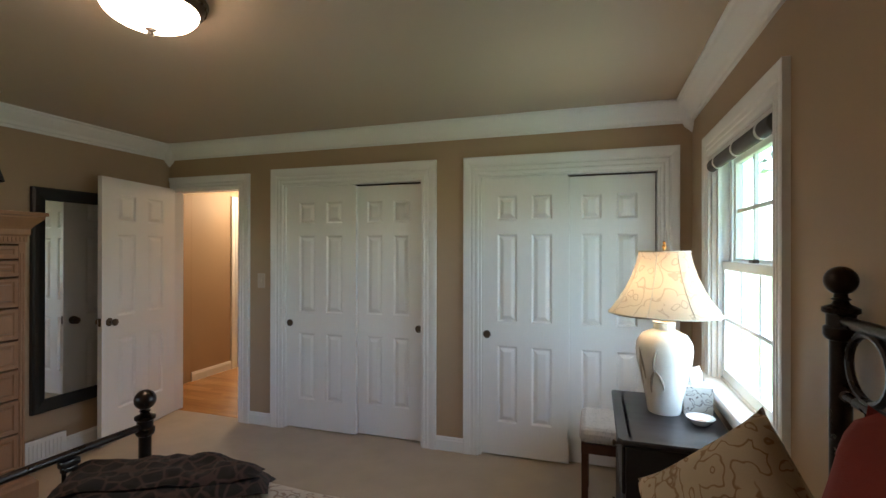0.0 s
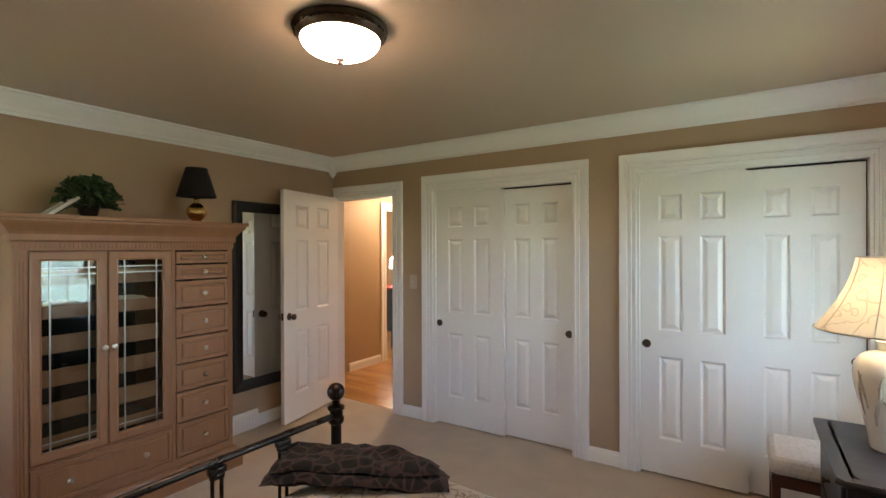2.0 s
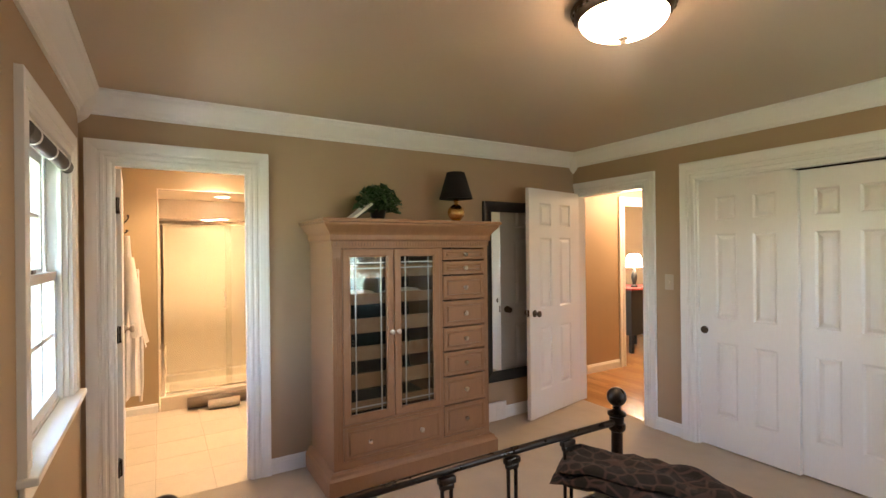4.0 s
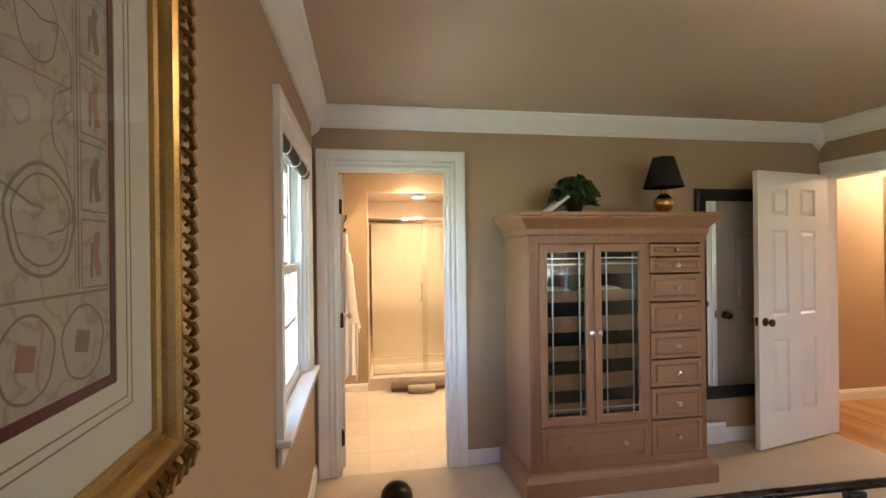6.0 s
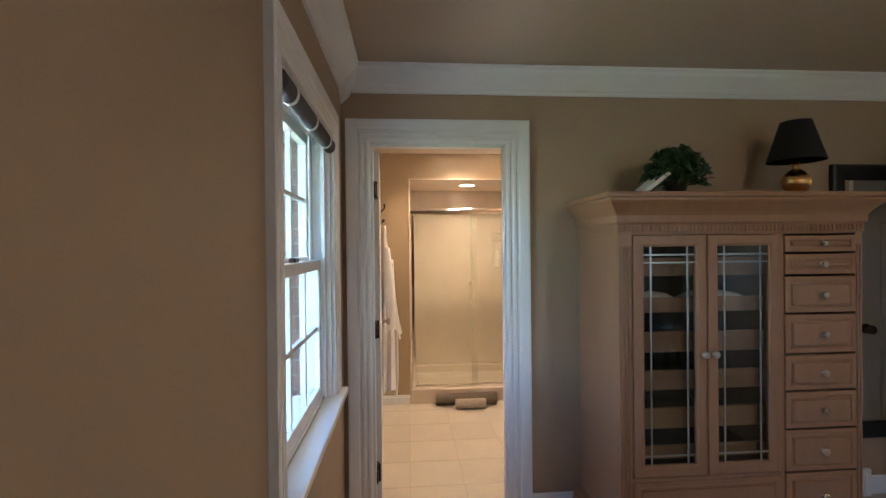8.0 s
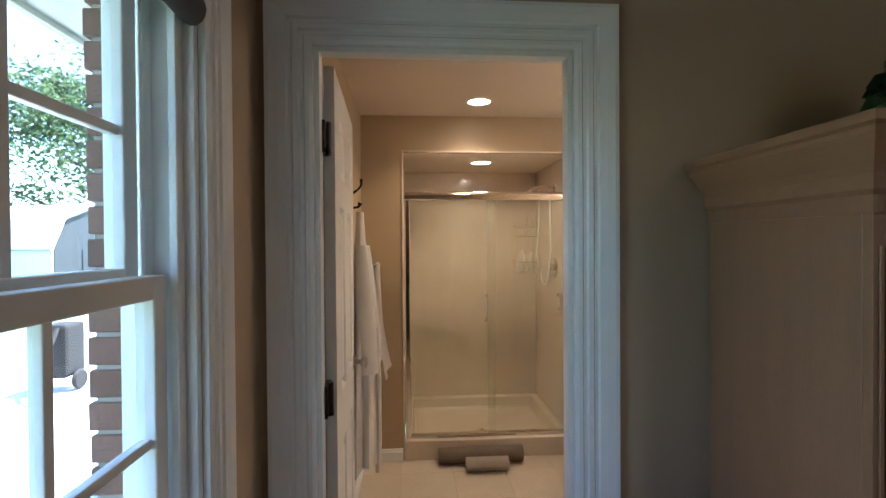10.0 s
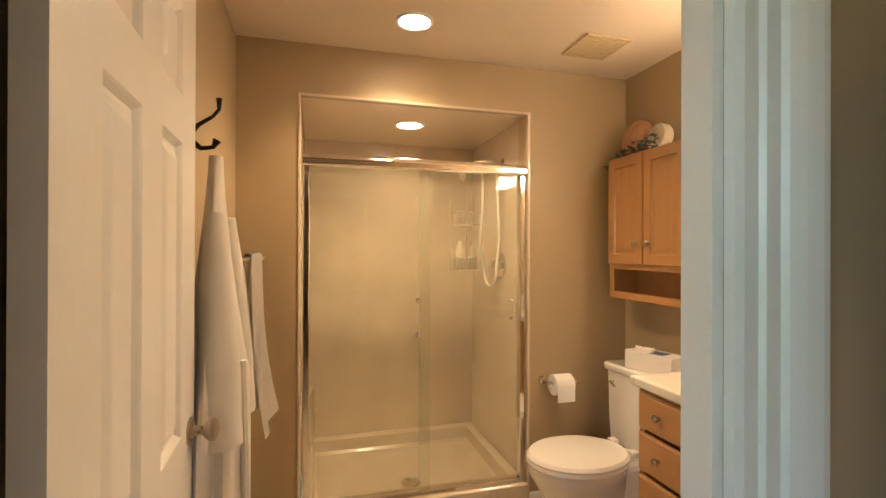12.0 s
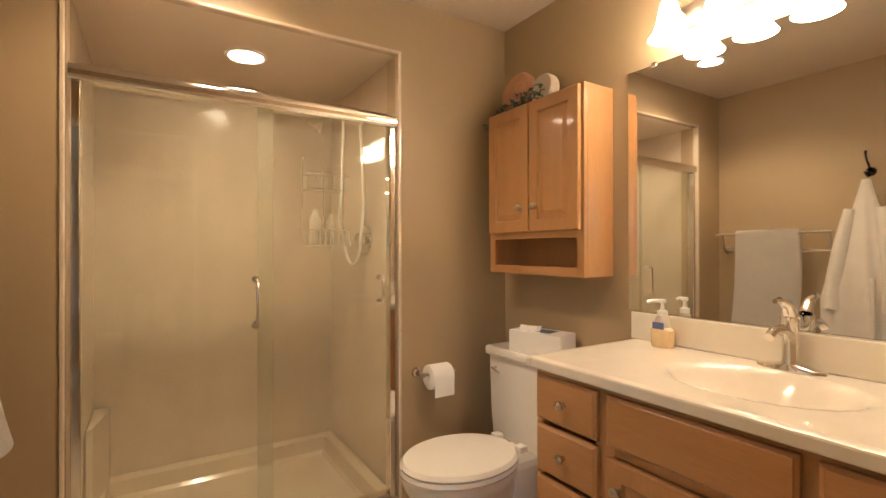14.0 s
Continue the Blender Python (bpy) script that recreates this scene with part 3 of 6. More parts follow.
for a, b, y, knob in ((C1[0] + 0.016, -1.85, 3.672, -2.455), (-1.885, C1[1] - 0.022, 3.712, -1.338), (C2[0] + 0.016, -0.235, 3.672, -0.802), (-0.265, C2[1] - 0.022, 3.712, 0.27)):
    d = thing("closet_door", "white six-panel sliding closet door with round bronze finger pull", "door", ((a + b) / 2, y, 0.012), "sliding closet doors")
    part("slab", placed(six_panel(b - a, 1.95, 0.034), Matrix.Translation((a, y, 0.012))), M_DOOR, d)
    bm = bmesh.new()
    addlathe(bm, [(0.028, 0), (0.028, 0.005), (0.024, 0.008), (0.021, 0.004), (0.012, 0.003), (0.0, 0.006)], (knob, y, 0.86), 20, pose(0, 0, 0, 90))
    tagged(part("pull", bm, M_BRONZE, d, True), "round dark bronze finger pull")
for c in (C1, C2):
    mid = (c[0] + c[1]) / 2 + 0.02
    structure(boxpart("trim_closet_track", (c[0] + 0.016, YN + 0.022, 1.963), (mid, YN + 0.056, 1.9745), M_WHITE), "white closet door valance")
    # Two dark strips paint the shadow gap round the recessed rear door.
    structure(boxpart("trim_closet_top_shade", (mid, YN + 0.060, 1.9635), (c[1] - 0.016, YN + 0.10, 1.9745), M_IRON), "dark strip drawn as the shade above the rear closet door")
    structure(boxpart("trim_closet_side_shade", (c[1] - 0.0215, YN + 0.07, 0.012), (c[1] - 0.0155, YN + 0.10, 1.963), M_IRON), "dark strip drawn as the shade beside the rear closet door")


def knob_set(m, parent, material):
    prof = [(0.031, 0), (0.031, 0.004), (0.024, 0.008), (0.012, 0.010), (0.010, 0.028), (0.020, 0.036), (0.027, 0.046), (0.026, 0.056), (0.016, 0.063), (0.0, 0.065)]
    bm = bmesh.new()
    addlathe(bm, prof, (0, 0, 0), 24, m)
    return part("knob", bm, material, parent, True)


# hall door, standing open
ang = math.degrees(math.atan2(-0.80, 0.165))
hm = pose(-3.688, 3.64, 0.014, 0, 0, ang)
d = thing("hall_door", "white six-panel door standing open beside the armoire", "door", (-3.688, 3.64, 0.014))
part("slab", placed(six_panel(0.785, 1.985, 0.035), hm), M_DOOR, d)
knob_set(hm @ pose(0.72, 0.035, 0.905, -90), d, M_BRONZE)
knob_set(hm @ pose(0.72, 0, 0.905, 90), d, M_BRONZE)
boxpart("latch", (0.7852, 0.006, 0.88), (0.787, 0.029, 0.94), M_BRONZE, d, 0, hm)

# bathroom door, folded back along its wall
bmx = pose(-3.83, -0.006, 0.012, 0, 0, 182.3)
d = thing("bathroom_door", "white six-panel door opened flat along the bathroom wall", "door", (-3.83, -0.006, 0.012))
part("slab", placed(six_panel(0.70, 1.965, 0.032), bmx), M_DOOR, d)
knob_set(bmx @ pose(0.645, 0.0, 0.925, 90), d, M_NICKEL)
for hz in (0.22, 1.0, 1.755):
    bm = bmesh.new()
    addbox(bm, (-3.829, -0.037, hz - 0.046), (-3.756, -0.022, hz + 0.046), 0.001)
    addlathe(bm, [(0.009, -0.048), (0.009, 0.048)], (-3.795, -0.019, hz), 10)
    tagged(part("hinge", bm, M_IRON, d), "dark bronze butt hinge")


# ---- windows ----
def window(name, spot, u0, u1, z0, z1, depth, blind_label):
    """A double-hung window with three by two panes a sash; spot(u, z, d): d runs out of the room."""
    w = thing(name, "white double-hung window with divided panes and deep stool", "window")
    w["kind"] = "structure"
    def bar(nm, a, b, c, d, e, f, m=M_WHITE, bev=0.002):
        lo, hi = spot(a, c, e), spot(b, d, f)
        return boxpart(nm, lo, hi, m, w, bev)
    flat = lambda u, z, d: spot(u, z, -d)
    surround("casing", flat, u0, u1, z0, z1, M_WHITE, parent=w, widen=1.0)
    bar("stool", u0 - 0.125, u1 + 0.125, z0 - 0.022, z0 + 0.006, -0.055, 0.032, bev=0.006)
    bar("apron", u0 - 0.105, u1 + 0.105, z0 - 0.10, z0 - 0.0222, -0.018, -0.001, bev=0.004)
    for a, b in ((u0, u0 + 0.02), (u1 - 0.02, u1)):
        bar("jamb", a, b, z0, z1, 0.0, depth)
        inner = (b, b + 0.029) if a == u0 else (a - 0.029, a)
        bar("stop", *inner, z0, z1 - 0.02, 0.02, 0.035)
        bar("track", *inner, z0, z1 - 0.02, 0.078, 0.086)
    bar("head", u0 + 0.02, u1 - 0.02, z1 - 0.02, z1, 0.0, depth)
    bar("sill", u0 + 0.02, u1 - 0.02, z0 + 0.001, z0 + 0.015, 0.033, depth + 0.03)
    a, b, zm = u0 + 0.050, u1 - 0.050, (z0 + z1) / 2 + 0.01
    for nm, c, d, y0 in (("lower_sash", z0 + 0.016, zm + 0.018, 0.040), ("upper_sash", zm - 0.018, z1 - 0.022, 0.088)):
        bm = bmesh.new()
        y1, s = y0 + 0.036, 0.042
        boxes = [(a, a + s, c, d), (b - s, b, c, d), (a + s, b - s, c, c + s + 0.008), (a + s, b - s, d - s, d)]
        for q in boxes:
            addbox(bm, spot(q[0], q[2], y0), spot(q[1], q[3], y1), 0.003)
        pw = (b - a - 2 * s) / 3
        for k in (1, 2):
            addbox(bm, spot(a + s + k * pw - 0.009, c + s, y0 + 0.008), spot(a + s + k * pw + 0.009, d - s, y1 - 0.008), 0.002)
        zc = (c + s + 0.008 + d - s) / 2
        addbox(bm, spot(a + s, zc - 0.009, y0 + 0.0085), spot(b - s, zc + 0.009, y1 - 0.0085), 0.002)
        part(nm, bm, M_WHITE, w)
        g = boxpart("pane", spot(a + s - 0.004, c + s - 0.004, y0 + 0.0165), spot(b - s + 0.004, d - s + 0.004, y0 + 0.0195), M_GLASS, w)
        g.visible_shadow = False
    bar("lock", (a + b) / 2 - 0.03, (a + b) / 2 + 0.03, zm + 0.0182, zm + 0.035, 0.05, 0.075, M_BRONZE, 0.004)
    bl = thing("rolled_blind", blind_label, "blind", spot((u0 + u1) / 2, z1 - 0.06, 0.02), "rolled window blinds")
    bm = bmesh.new()
    n = 14
    pts = [(0.026 * math.cos(6.283 * k / n), 0.032 * math.sin(6.283 * k / n)) for k in range(n)]
    addsweep(bm, [(lambda q, r, u=u: spot(u, z1 - 0.058 + r, 0.0 + q)) for u in (u0 + 0.022, u1 - 0.022)], pts)
    part("roll", bm, M_BLIND, bl, True)
    for f in (0.16, 0.5, 0.84):
        u = u0 + f * (u1 - u0)
        bm = bmesh.new()
        addsweep(bm, [(lambda q, r, x=x: spot(x, z1 - 0.058 + 1.08 * r, 1.1 * q)) for x in (u - 0.009, u + 0.009)], pts)
        part("tie", bm, M_WHITE, bl, True)


window("window_1", lambda u, z, d: (XE + d, u, z), *W1, 0.14, "rolled-up grey woven blind tied with white tape")
window("window_2", lambda u, z, d: (u, YS - d, z), *W2, 0.14, "rolled-up grey woven blind tied with white tape")

# ---- bedroom things ----
def ceiling_light(x, y):
    c = thing("ceiling_light", "lit frosted bowl ceiling light with dark bronze rim", "ceiling light", (x, y, ZC))
    rim = [(0.06, 0), (0.185, 0), (0.19, -0.012), (0.175, -0.022), (0.178, -0.03), (0.17, -0.045), (0.160, -0.052), (0.15, -0.050), (0.06, -0.02)]
    lathe("rim", [(r, z - 0.001) for r, z in rim], (x, y, ZC), M_BRONZE, c, 40)
    bm = bmesh.new()
    for k in range(30):
        a = 6.283 * k / 30
        addbox(bm, (0.165, -0.010, -0.034), (0.1835, 0.010, -0.024), 0.002, Matrix.Translation((x, y, ZC)) @ pose(0, 0, 0, 0, 0, math.degrees(a)))
    part("rim_bead", bm, M_BRONZE, c)
    bowl = [(0.158 * math.cos(a), -0.05 - 0.072 * math.sin(a)) for a in [k * 1.5708 / 10 for k in range(11)]]
    lathe("bowl", bowl, (x, y, ZC), M_BULB, c, 40)
    lathe("finial", [(0.012, -0.120), (0.02, -0.124), (0.02, -0.129), (0.008, -0.134), (0.012, -0.140), (0.010, -0.150), (0.0, -0.155)], (x, y, ZC), M_NICKEL, c, 20)


ceiling_light(-1.60, 1.67)


def armoire():
    y0, y1, xf, xb, top = 1.075, 2.235, -3.225, XW + 0.018, 1.675
    a = thing("armoire", "whitewashed pine armoire with leaded glass doors and drawers", "armoire", ((xf + xb) / 2, (y0 + y1) / 2, 0.0))
    t = 0.022
    for nm, lo, hi in (("side", (xb, y0, 0.1), (xf - 0.02, y0 + t, 1.54)), ("side", (xb, y1 - t, 0.1), (xf - 0.02, y1, 1.54))):
        boxpart(nm, lo, hi, M_PINEV, a, 0.002)
    # Near-black back: the shade behind the trays is put into its colour.
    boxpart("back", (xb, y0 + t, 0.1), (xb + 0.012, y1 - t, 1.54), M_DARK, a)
    boxpart("top_board", (xb, y0 + t, 1.52), (xf - 0.02, y1 - t, 1.54), M_PINE, a)
    # plinth, cornice
    bm = bmesh.new()
    pl = [(0, 0), (0.045, 0), (0.045, 0.10), (0.032, 0.115), (0.026, 0.13), (0.012, 0.14), (0, 0.14)]
    st = [lambda d, z: (xb, y0 - d, z), lambda d, z: (xf + d, y0 - d, z), lambda d, z: (xf + d, y1 + d, z), lambda d, z: (xb, y1 + d, z)]
    addsweep(bm, st, pl)
    part("plinth", bm, M_PINE, a)
    boxpart("bottom", (xb, y0, 0.12), (xf, y1, 0.14), M_PINE, a)
    bm = bmesh.new()
    co = [(0, 1.50), (0.006, 1.50), (0.006, 1.535), (0.016, 1.545), (0.016, 1.575), (0.024, 1.59), (0.036, 1.605), (0.056, 1.628), (0.064, 1.640), (0.064, 1.650), (0.076, 1.655), (0.076, top - 0.004), (0.072, top), (0, top)]
    addsweep(bm, st, co)
    part("cornice", bm, M_PINE, a)
    boxpart("cornice_top", (xb, y0 + 0.001, top - 0.02), (xf - 0.001, y1 - 0.001, top - 0.001), M_PINE, a)
    bm = bmesh.new()
    for k in range(58):
        yy = y0 + 0.006 + k * 0.02
        addbox(bm, (xf + 0.0062, yy, 1.505), (xf + 0.0115, yy + 0.011, 1.531))
    part("dentil_row", bm, M_PINE, a)
    # face frame with fluted stiles
    bm = bmesh.new()
    for lo, hi in (((y0, 0.14), (1.135, 1.5)), ((2.20, 0.14), (y1, 1.5)), ((1.828, 0.14), (1.85, 1.5)), ((1.135, 1.49), (2.20, 1.5)), ((1.135, 0.14), (1.828, 0.185)), ((1.85, 0.14), (2.20, 0.185)), ((1.135, 0.39), (1.828, 0.405))):
        addbox(bm, (xf - 0.02, lo[0], lo[1]), (xf, hi[0], hi[1]), 0.0015)
    part("face_frame", bm, M_PINEV, a)
    for yc in (1.09, 1.105, 1.12, 2.21, 2.225):
        boxpart("flute", (xf + 0.0002, yc - 0.0045, 0.2), (xf + 0.005, yc + 0.0045, 1.44), M_PINEV, a, 0.002)
    def knob(y, z, parent):
        lathe("knob", [(0.009, 0), (0.006, 0.008), (0.015, 0.015), (0.017, 0.022), (0.012, 0.028), (0, 0.030)], (xf + 0.012, y, z), M_NICKEL, parent, 16, pose(0, 0, 0, 0, 90))
    def drawer(ya, yb, za, zb, knobs):
        bm = bmesh.new()
        rings = []
        for ins, d in ((0, -0.018), (0, 0.003), (0.003, 0.006), (0.020, 0.006), (0.026, 0.001), (0.034, 0.001), (0.038, 0.012)):
            ins = min(ins, (zb - za) * 0.42)
            rings.append([bm.verts.new((xf + d, y, z)) for y, z in ((ya + ins, za + ins), (yb - ins, za + ins), (yb - ins, zb - ins), (ya + ins, zb - ins))])
        for p, q in zip(rings, rings[1:]):
            for j in range(4):
                bm.faces.new((p[j], p[(j + 1) % 4], q[(j + 1) % 4], q[j]))
        bm.faces.new(rings[-1]), bm.faces.new(rings[0])
        dr = part("drawer", bm, M_PINE, a)
        for k in knobs:
            knob(k, (za + zb) / 2, dr)
    cuts = [1.487, 1.402, 1.30, 1.125, 0.94, 0.772, 0.598, 0.402, 0.188]
    for za, zb in zip(cuts[1:], cuts):
        drawer(1.853, 2.197, za + 0.004, zb - 0.006, [2.025])
    drawer(1.138, 1.825, 0.188, 0.388, [1.30, 1.665])
    for ya, yb, gk in ((1.138, 1.479, 1.457), (1.483, 1.825, 1.505)):
        bm = bmesh.new()
        fr = [(0, 0), (0, 0.02), (-0.006, 0.024), (-0.04, 0.024), (-0.046, 0.018), (-0.05, 0.018), (-0.05, 0)]
        sp = lambda u, z, d: (xf - 0.016 + d, u, z)
        cs = [(ya, 0.41, -1, -1), (ya, 1.487, -1, 1), (yb, 1.487, 1, 1), (yb, 0.41, 1, -1)]
        addsweep(bm, [(lambda q, d, c=c: sp(c[0] + c[2] * q, c[1] + c[3] * q, d)) for c in cs], fr, True)
        dr = part("door", bm, M_PINEV, a)
        ga, gb = ya + 0.05, yb - 0.05
        g = boxpart("pane", (xf - 0.010, ga - 0.004, 0.456), (xf - 0.007, gb + 0.004, 1.441), M_CABGLASS, dr)
        g.visible_shadow = False
        bm = bmesh.new()
        for yy in (ga + 0.035, gb - 0.035):
            addbox(bm, (xf - 0.0072, yy - 0.0035, 0.46), (xf - 0.003, yy + 0.0035, 1.437))
        for zz in (0.50, 1.365, 1.40):
            addbox(bm, (xf - 0.0073, ga, zz - 0.0035), (xf - 0.0032, gb, zz + 0.0035))
        part("leading", bm, M_LEAD, dr)
        knob(gk, 0.955, dr)
    # pull-out trays behind the glass
    for z0, z1 in ((0.45, 0.51), (0.59, 0.685), (0.77, 0.86), (0.945, 1.04), (1.13, 1.20), (1.30, 1.385)):
        bm = bmesh.new()
        addbox(bm, (xf - 0.10, 1.10, z0), (xf - 0.085, 1.825, z1), 0.002)
        part("tray", bm, M_PINE, a)
        # Tray floors carry the shade of the gaps in their dark colour.
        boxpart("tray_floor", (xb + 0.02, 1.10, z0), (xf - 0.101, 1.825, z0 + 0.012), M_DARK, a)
    boxpart("divider", (xb + 0.012, 1.826, 0.14), (xf - 0.021, 1.846, 1.52), M_PINEV, a)


armoire()


def cushion(name, w, h, t, m, material, parent=None, n=18, pull=0.10):
    bm = bmesh.new()
    rows = {}
    for s in (1, -1):
        for i in range(n + 1):
            for k in range(n + 1):
                u, v = 2 * i / n - 1, 2 * k / n - 1
                edge = abs(u) == 1 or abs(v) == 1
                if edge and s == -1:
                    rows[s, i, k] = rows[1, i, k]
                    continue
                f = max(0, (1 - u ** 4)) ** 0.5 * max(0, (1 - v ** 4)) ** 0.5
                wob = 0.012 * noise.noise(Vector((u * 2.3, v * 2.1, s * 3 + w))) * f
                rows[s, i, k] = bm.verts.new((w / 2 * u * (1 - pull * (1 - v * v) * u * u), h / 2 * v * (1 - pull * (1 - u * u) * v * v), s * t / 2 * f + wob))
        for i in range(n):
            for k in range(n):
                bm.faces.new((rows[s, i, k], rows[s, i + 1, k], rows[s, i + 1, k + 1], rows[s, i, k + 1]))
    bmesh.ops.transform(bm, matrix=m, verts=bm.verts)
    return part(name, bm, material, parent, True)


c = thing("folded_towel", "white folded cloth on an armoire tray", "towel", (-3.42, 1.3, 1.142))
cushion("cloth", 0.2, 0.26, 0.07, pose(-3.44, 1.305, 1.178), M_TERRY, c)
c = thing("folded_towel", "white folded cloth on an armoire tray", "towel", (-3.42, 1.65, 1.142))
cushion("cloth", 0.2, 0.26, 0.07, pose(-3.44, 1.655, 1.178), M_TERRY, c)

# on the armoire
c = thing("accent_lamp", "unlit brass ball lamp with black tapered shade", "lamp", (-3.45, 2.112, 1.675))
lathe("base", [(0.055, 0.0), (0.055, 0.012), (0.03, 0.02), (0.045, 0.035), (0.062, 0.06), (0.066, 0.085), (0.055, 0.115), (0.03, 0.137), (0.016, 0.145), (0.016, 0.165), (0.024, 0.17), (0.012, 0.178), (0.01, 0.21)], (-3.45, 2.112, 1.6752), M_BRASS, c)
lathe("shade", [(0.128, 0.185), (0.068, 0.385), (0.064, 0.385), (0.124, 0.185)], (-3.45, 2.112, 1.675), M_SHADEBLACK, c, 32)
c = thing("open_book", "white open book propped behind the ivy", "book", (-3.45, 1.31, 1.675))
part("page_block", addbox(bmesh.new(), (-0.07, -0.09, 0), (0.07, 0.09, 0.018), 0.002, pose(-3.45, 1.34, 1.73, 38, 0, 0)), M_PAPER, c)
part("cover", addbox(bmesh.new(), (-0.075, -0.10, -0.006), (0.075, 0.10, -0.0005), 0.001, pose(-3.45, 1.34, 1.73, 38, 0, 0)), M_BLACK, c)
c = thing("ivy_plant", "bushy green trailing ivy in a small dark pot", "plant", (-3.44, 1.47, 1.675))
lathe("pot", [(0.04, 0), (0.055, 0.07), (0.06, 0.075), (0.052, 0.072), (0.0, 0.06)], (-3.44, 1.47, 1.6752), M_BLACK, c, 20)
rng = random.Random(4)
bm = bmesh.new()
for k in range(420):
    th, ph = rng.uniform(0, 6.283), rng.uniform(-0.5, 1.4)
    rr = rng.uniform(0.45, 1.0)
    p = Vector((-3.44 + 0.09 * rr * math.cos(th) * math.cos(ph), 1.475 + 0.165 * rr * math.sin(th) * math.cos(ph), 1.79 + 0.135 * rr * math.sin(ph)))
    p.z = max(p.z, 1.695)
    s = rng.uniform(0.016, 0.03)
    mm = Matrix.Translation(p) @ Euler((rng.uniform(-1, 1), rng.uniform(-1, 1), rng.uniform(0, 6.28))).to_matrix().to_4x4()
    vs = [bm.verts.new(mm @ Vector(q)) for q in ((0, -s, 0), (s * 0.9, -s * 0.2, s * 0.25), (s * 0.45, s * 0.4, 0.1 * s), (0, s * 1.2, -0.2 * s), (-s * 0.45, s * 0.4, 0.1 * s), (-s * 0.9, -s * 0.2, s * 0.25))]
    bm.faces.new(vs)
tagged(part("leaves", bm, M_LEAF, c), kind="stuff")

# wall mirror behind the open door
c = thing("wall_mirror", "tall mirror in a wide black painted frame", "mirror", (XW + 0.01, 2.83, 1.12))
west_on = lambda u, z, d: (XW + 0.004 + d, u, z)
surround("frame", west_on, 2.635, 3.06, 0.42, 1.80, M_BLACK, [(0, 0), (0, 0.012), (0.015, 0.018), (0.05, 0.03), (0.075, 0.034), (0.088, 0.028), (0.088, 0)], 4, c)
boxpart("mirror_glass", (XW + 0.006, 2.632, 0.417), (XW + 0.012, 3.063, 1.803), M_MIRROR, c)

c = thing("light_switch", "ivory toggle light switch plate on the wall", "switch", (-2.72, YN, 1.2))
boxpart("plate", (-2.757, YN - 0.006, 1.14), (-2.683, YN - 0.0005, 1.262), M_SWITCH, c, 0.002)
boxpart("toggle", (-2.726, YN - 0.016, 1.192), (-2.714, YN - 0.0062, 1.212), M_SWITCH, c, 0.002)
c = thing("floor_register", "white slotted wall register at the baseboard", "vent", (XW, 2.62, 0.0))
bm = bmesh.new()
addbox(bm, (XW + 0.0175, 2.50, 0.004), (XW + 0.045, 2.76, 0.16), 0.006)
for k in range(9):
    addbox(bm, (XW + 0.0452, 2.52 + k * 0.025, 0.03), (XW + 0.05, 2.533 + k * 0.025, 0.135))
part("grille", bm, M_WHITE, c)


# bed
FX, HX, BYA, BYB, BTOP = -1.70, 0.485, 0.187, 1.735, 0.653
bed = thing("bed", "dark bronze iron bed with ball finials and patterned spread", "bed", ((FX + HX) / 2, (BYA + BYB) / 2, 0))
def post(x, y, top, ball=0.038):
    prof = [(0.030, 0), (0.030, 0.04), (0.022, 0.05), (0.022, top - 0.155), (0.03, top - 0.15), (0.034, top - 0.14), (0.034, top - 0.125), (0.028, top - 0.12), (0.028, top - 0.095), (0.036, top - 0.09), (0.036, top - 0.08), (0.018, top - 0.072), (0.014, top - 0.064), (0.020, top - 0.060), (0.014, top - 0.056)]
    prof += [(ball * math.sin(a), top - 0.018 - ball * math.cos(a)) for a in [0.4 + k * 0.2742 for k in range(11)]]
    lathe("post", prof, (x, y, 0), M_IRON, bed, 24)


for y in (BYA, BYB):
    post(FX, y, 0.905)
for y in (BYA, BYB - 0.061):
    post(HX - 0.02, y, 1.41, 0.033)
tube("foot_rail", [(FX, y, 0.788 + 0.006 * math.cos((y - 0.96) * 2)) for y in [BYA + k * (BYB - BYA) / 8 for k in range(9)]], 0.0135, M_IRON, bed)
tube("foot_rail", [(FX, BYA, 0.30), (FX, BYB, 0.30)], 0.013, M_IRON, bed)
for yc in (0.42, 0.68, 0.94, 1.20, 1.463):
    bm = bmesh.new()
    for dy in (-0.016, 0.016):
        addtube(bm, [(FX, yc + dy, 0.30), (FX, yc + dy, 0.775)], 0.0065, 8)
    addbox(bm, (FX - 0.013, yc - 0.03, 0.752), (FX + 0.013, yc + 0.03, 0.775), 0.005)
    addbox(bm, (FX - 0.010, yc - 0.024, 0.735), (FX + 0.010, yc + 0.024, 0.752), 0.004)
    part("spindle", bm, M_IRON, bed, True)
hx = HX - 0.02
tube("head_rail", [(hx, BYA, 1.30), (hx, BYB - 0.061, 1.30)], 0.014, M_IRON, bed)
tube("head_rail", [(hx, BYA, 1.135), (hx, BYB - 0.061, 1.135)], 0.012, M_IRON, bed)
tube("head_rail", [(hx, BYA, 0.45), (hx, BYB - 0.061, 0.45)], 0.012, M_IRON, bed)
for k in range(7):
    yc = BYB - 0.061 - 0.115 - k * 0.21
    tube("head_ring", [(hx, yc + 0.078 * math.cos(a), 1.2175 + 0.07 * math.sin(a)) for a in [i * 6.2832 / 24 for i in range(25)]], 0.009, M_IRON, bed, 8)
    tube("head_spindle", [(hx, yc, 0.45), (hx, yc, 1.135)], 0.007, M_IRON, bed, 8)
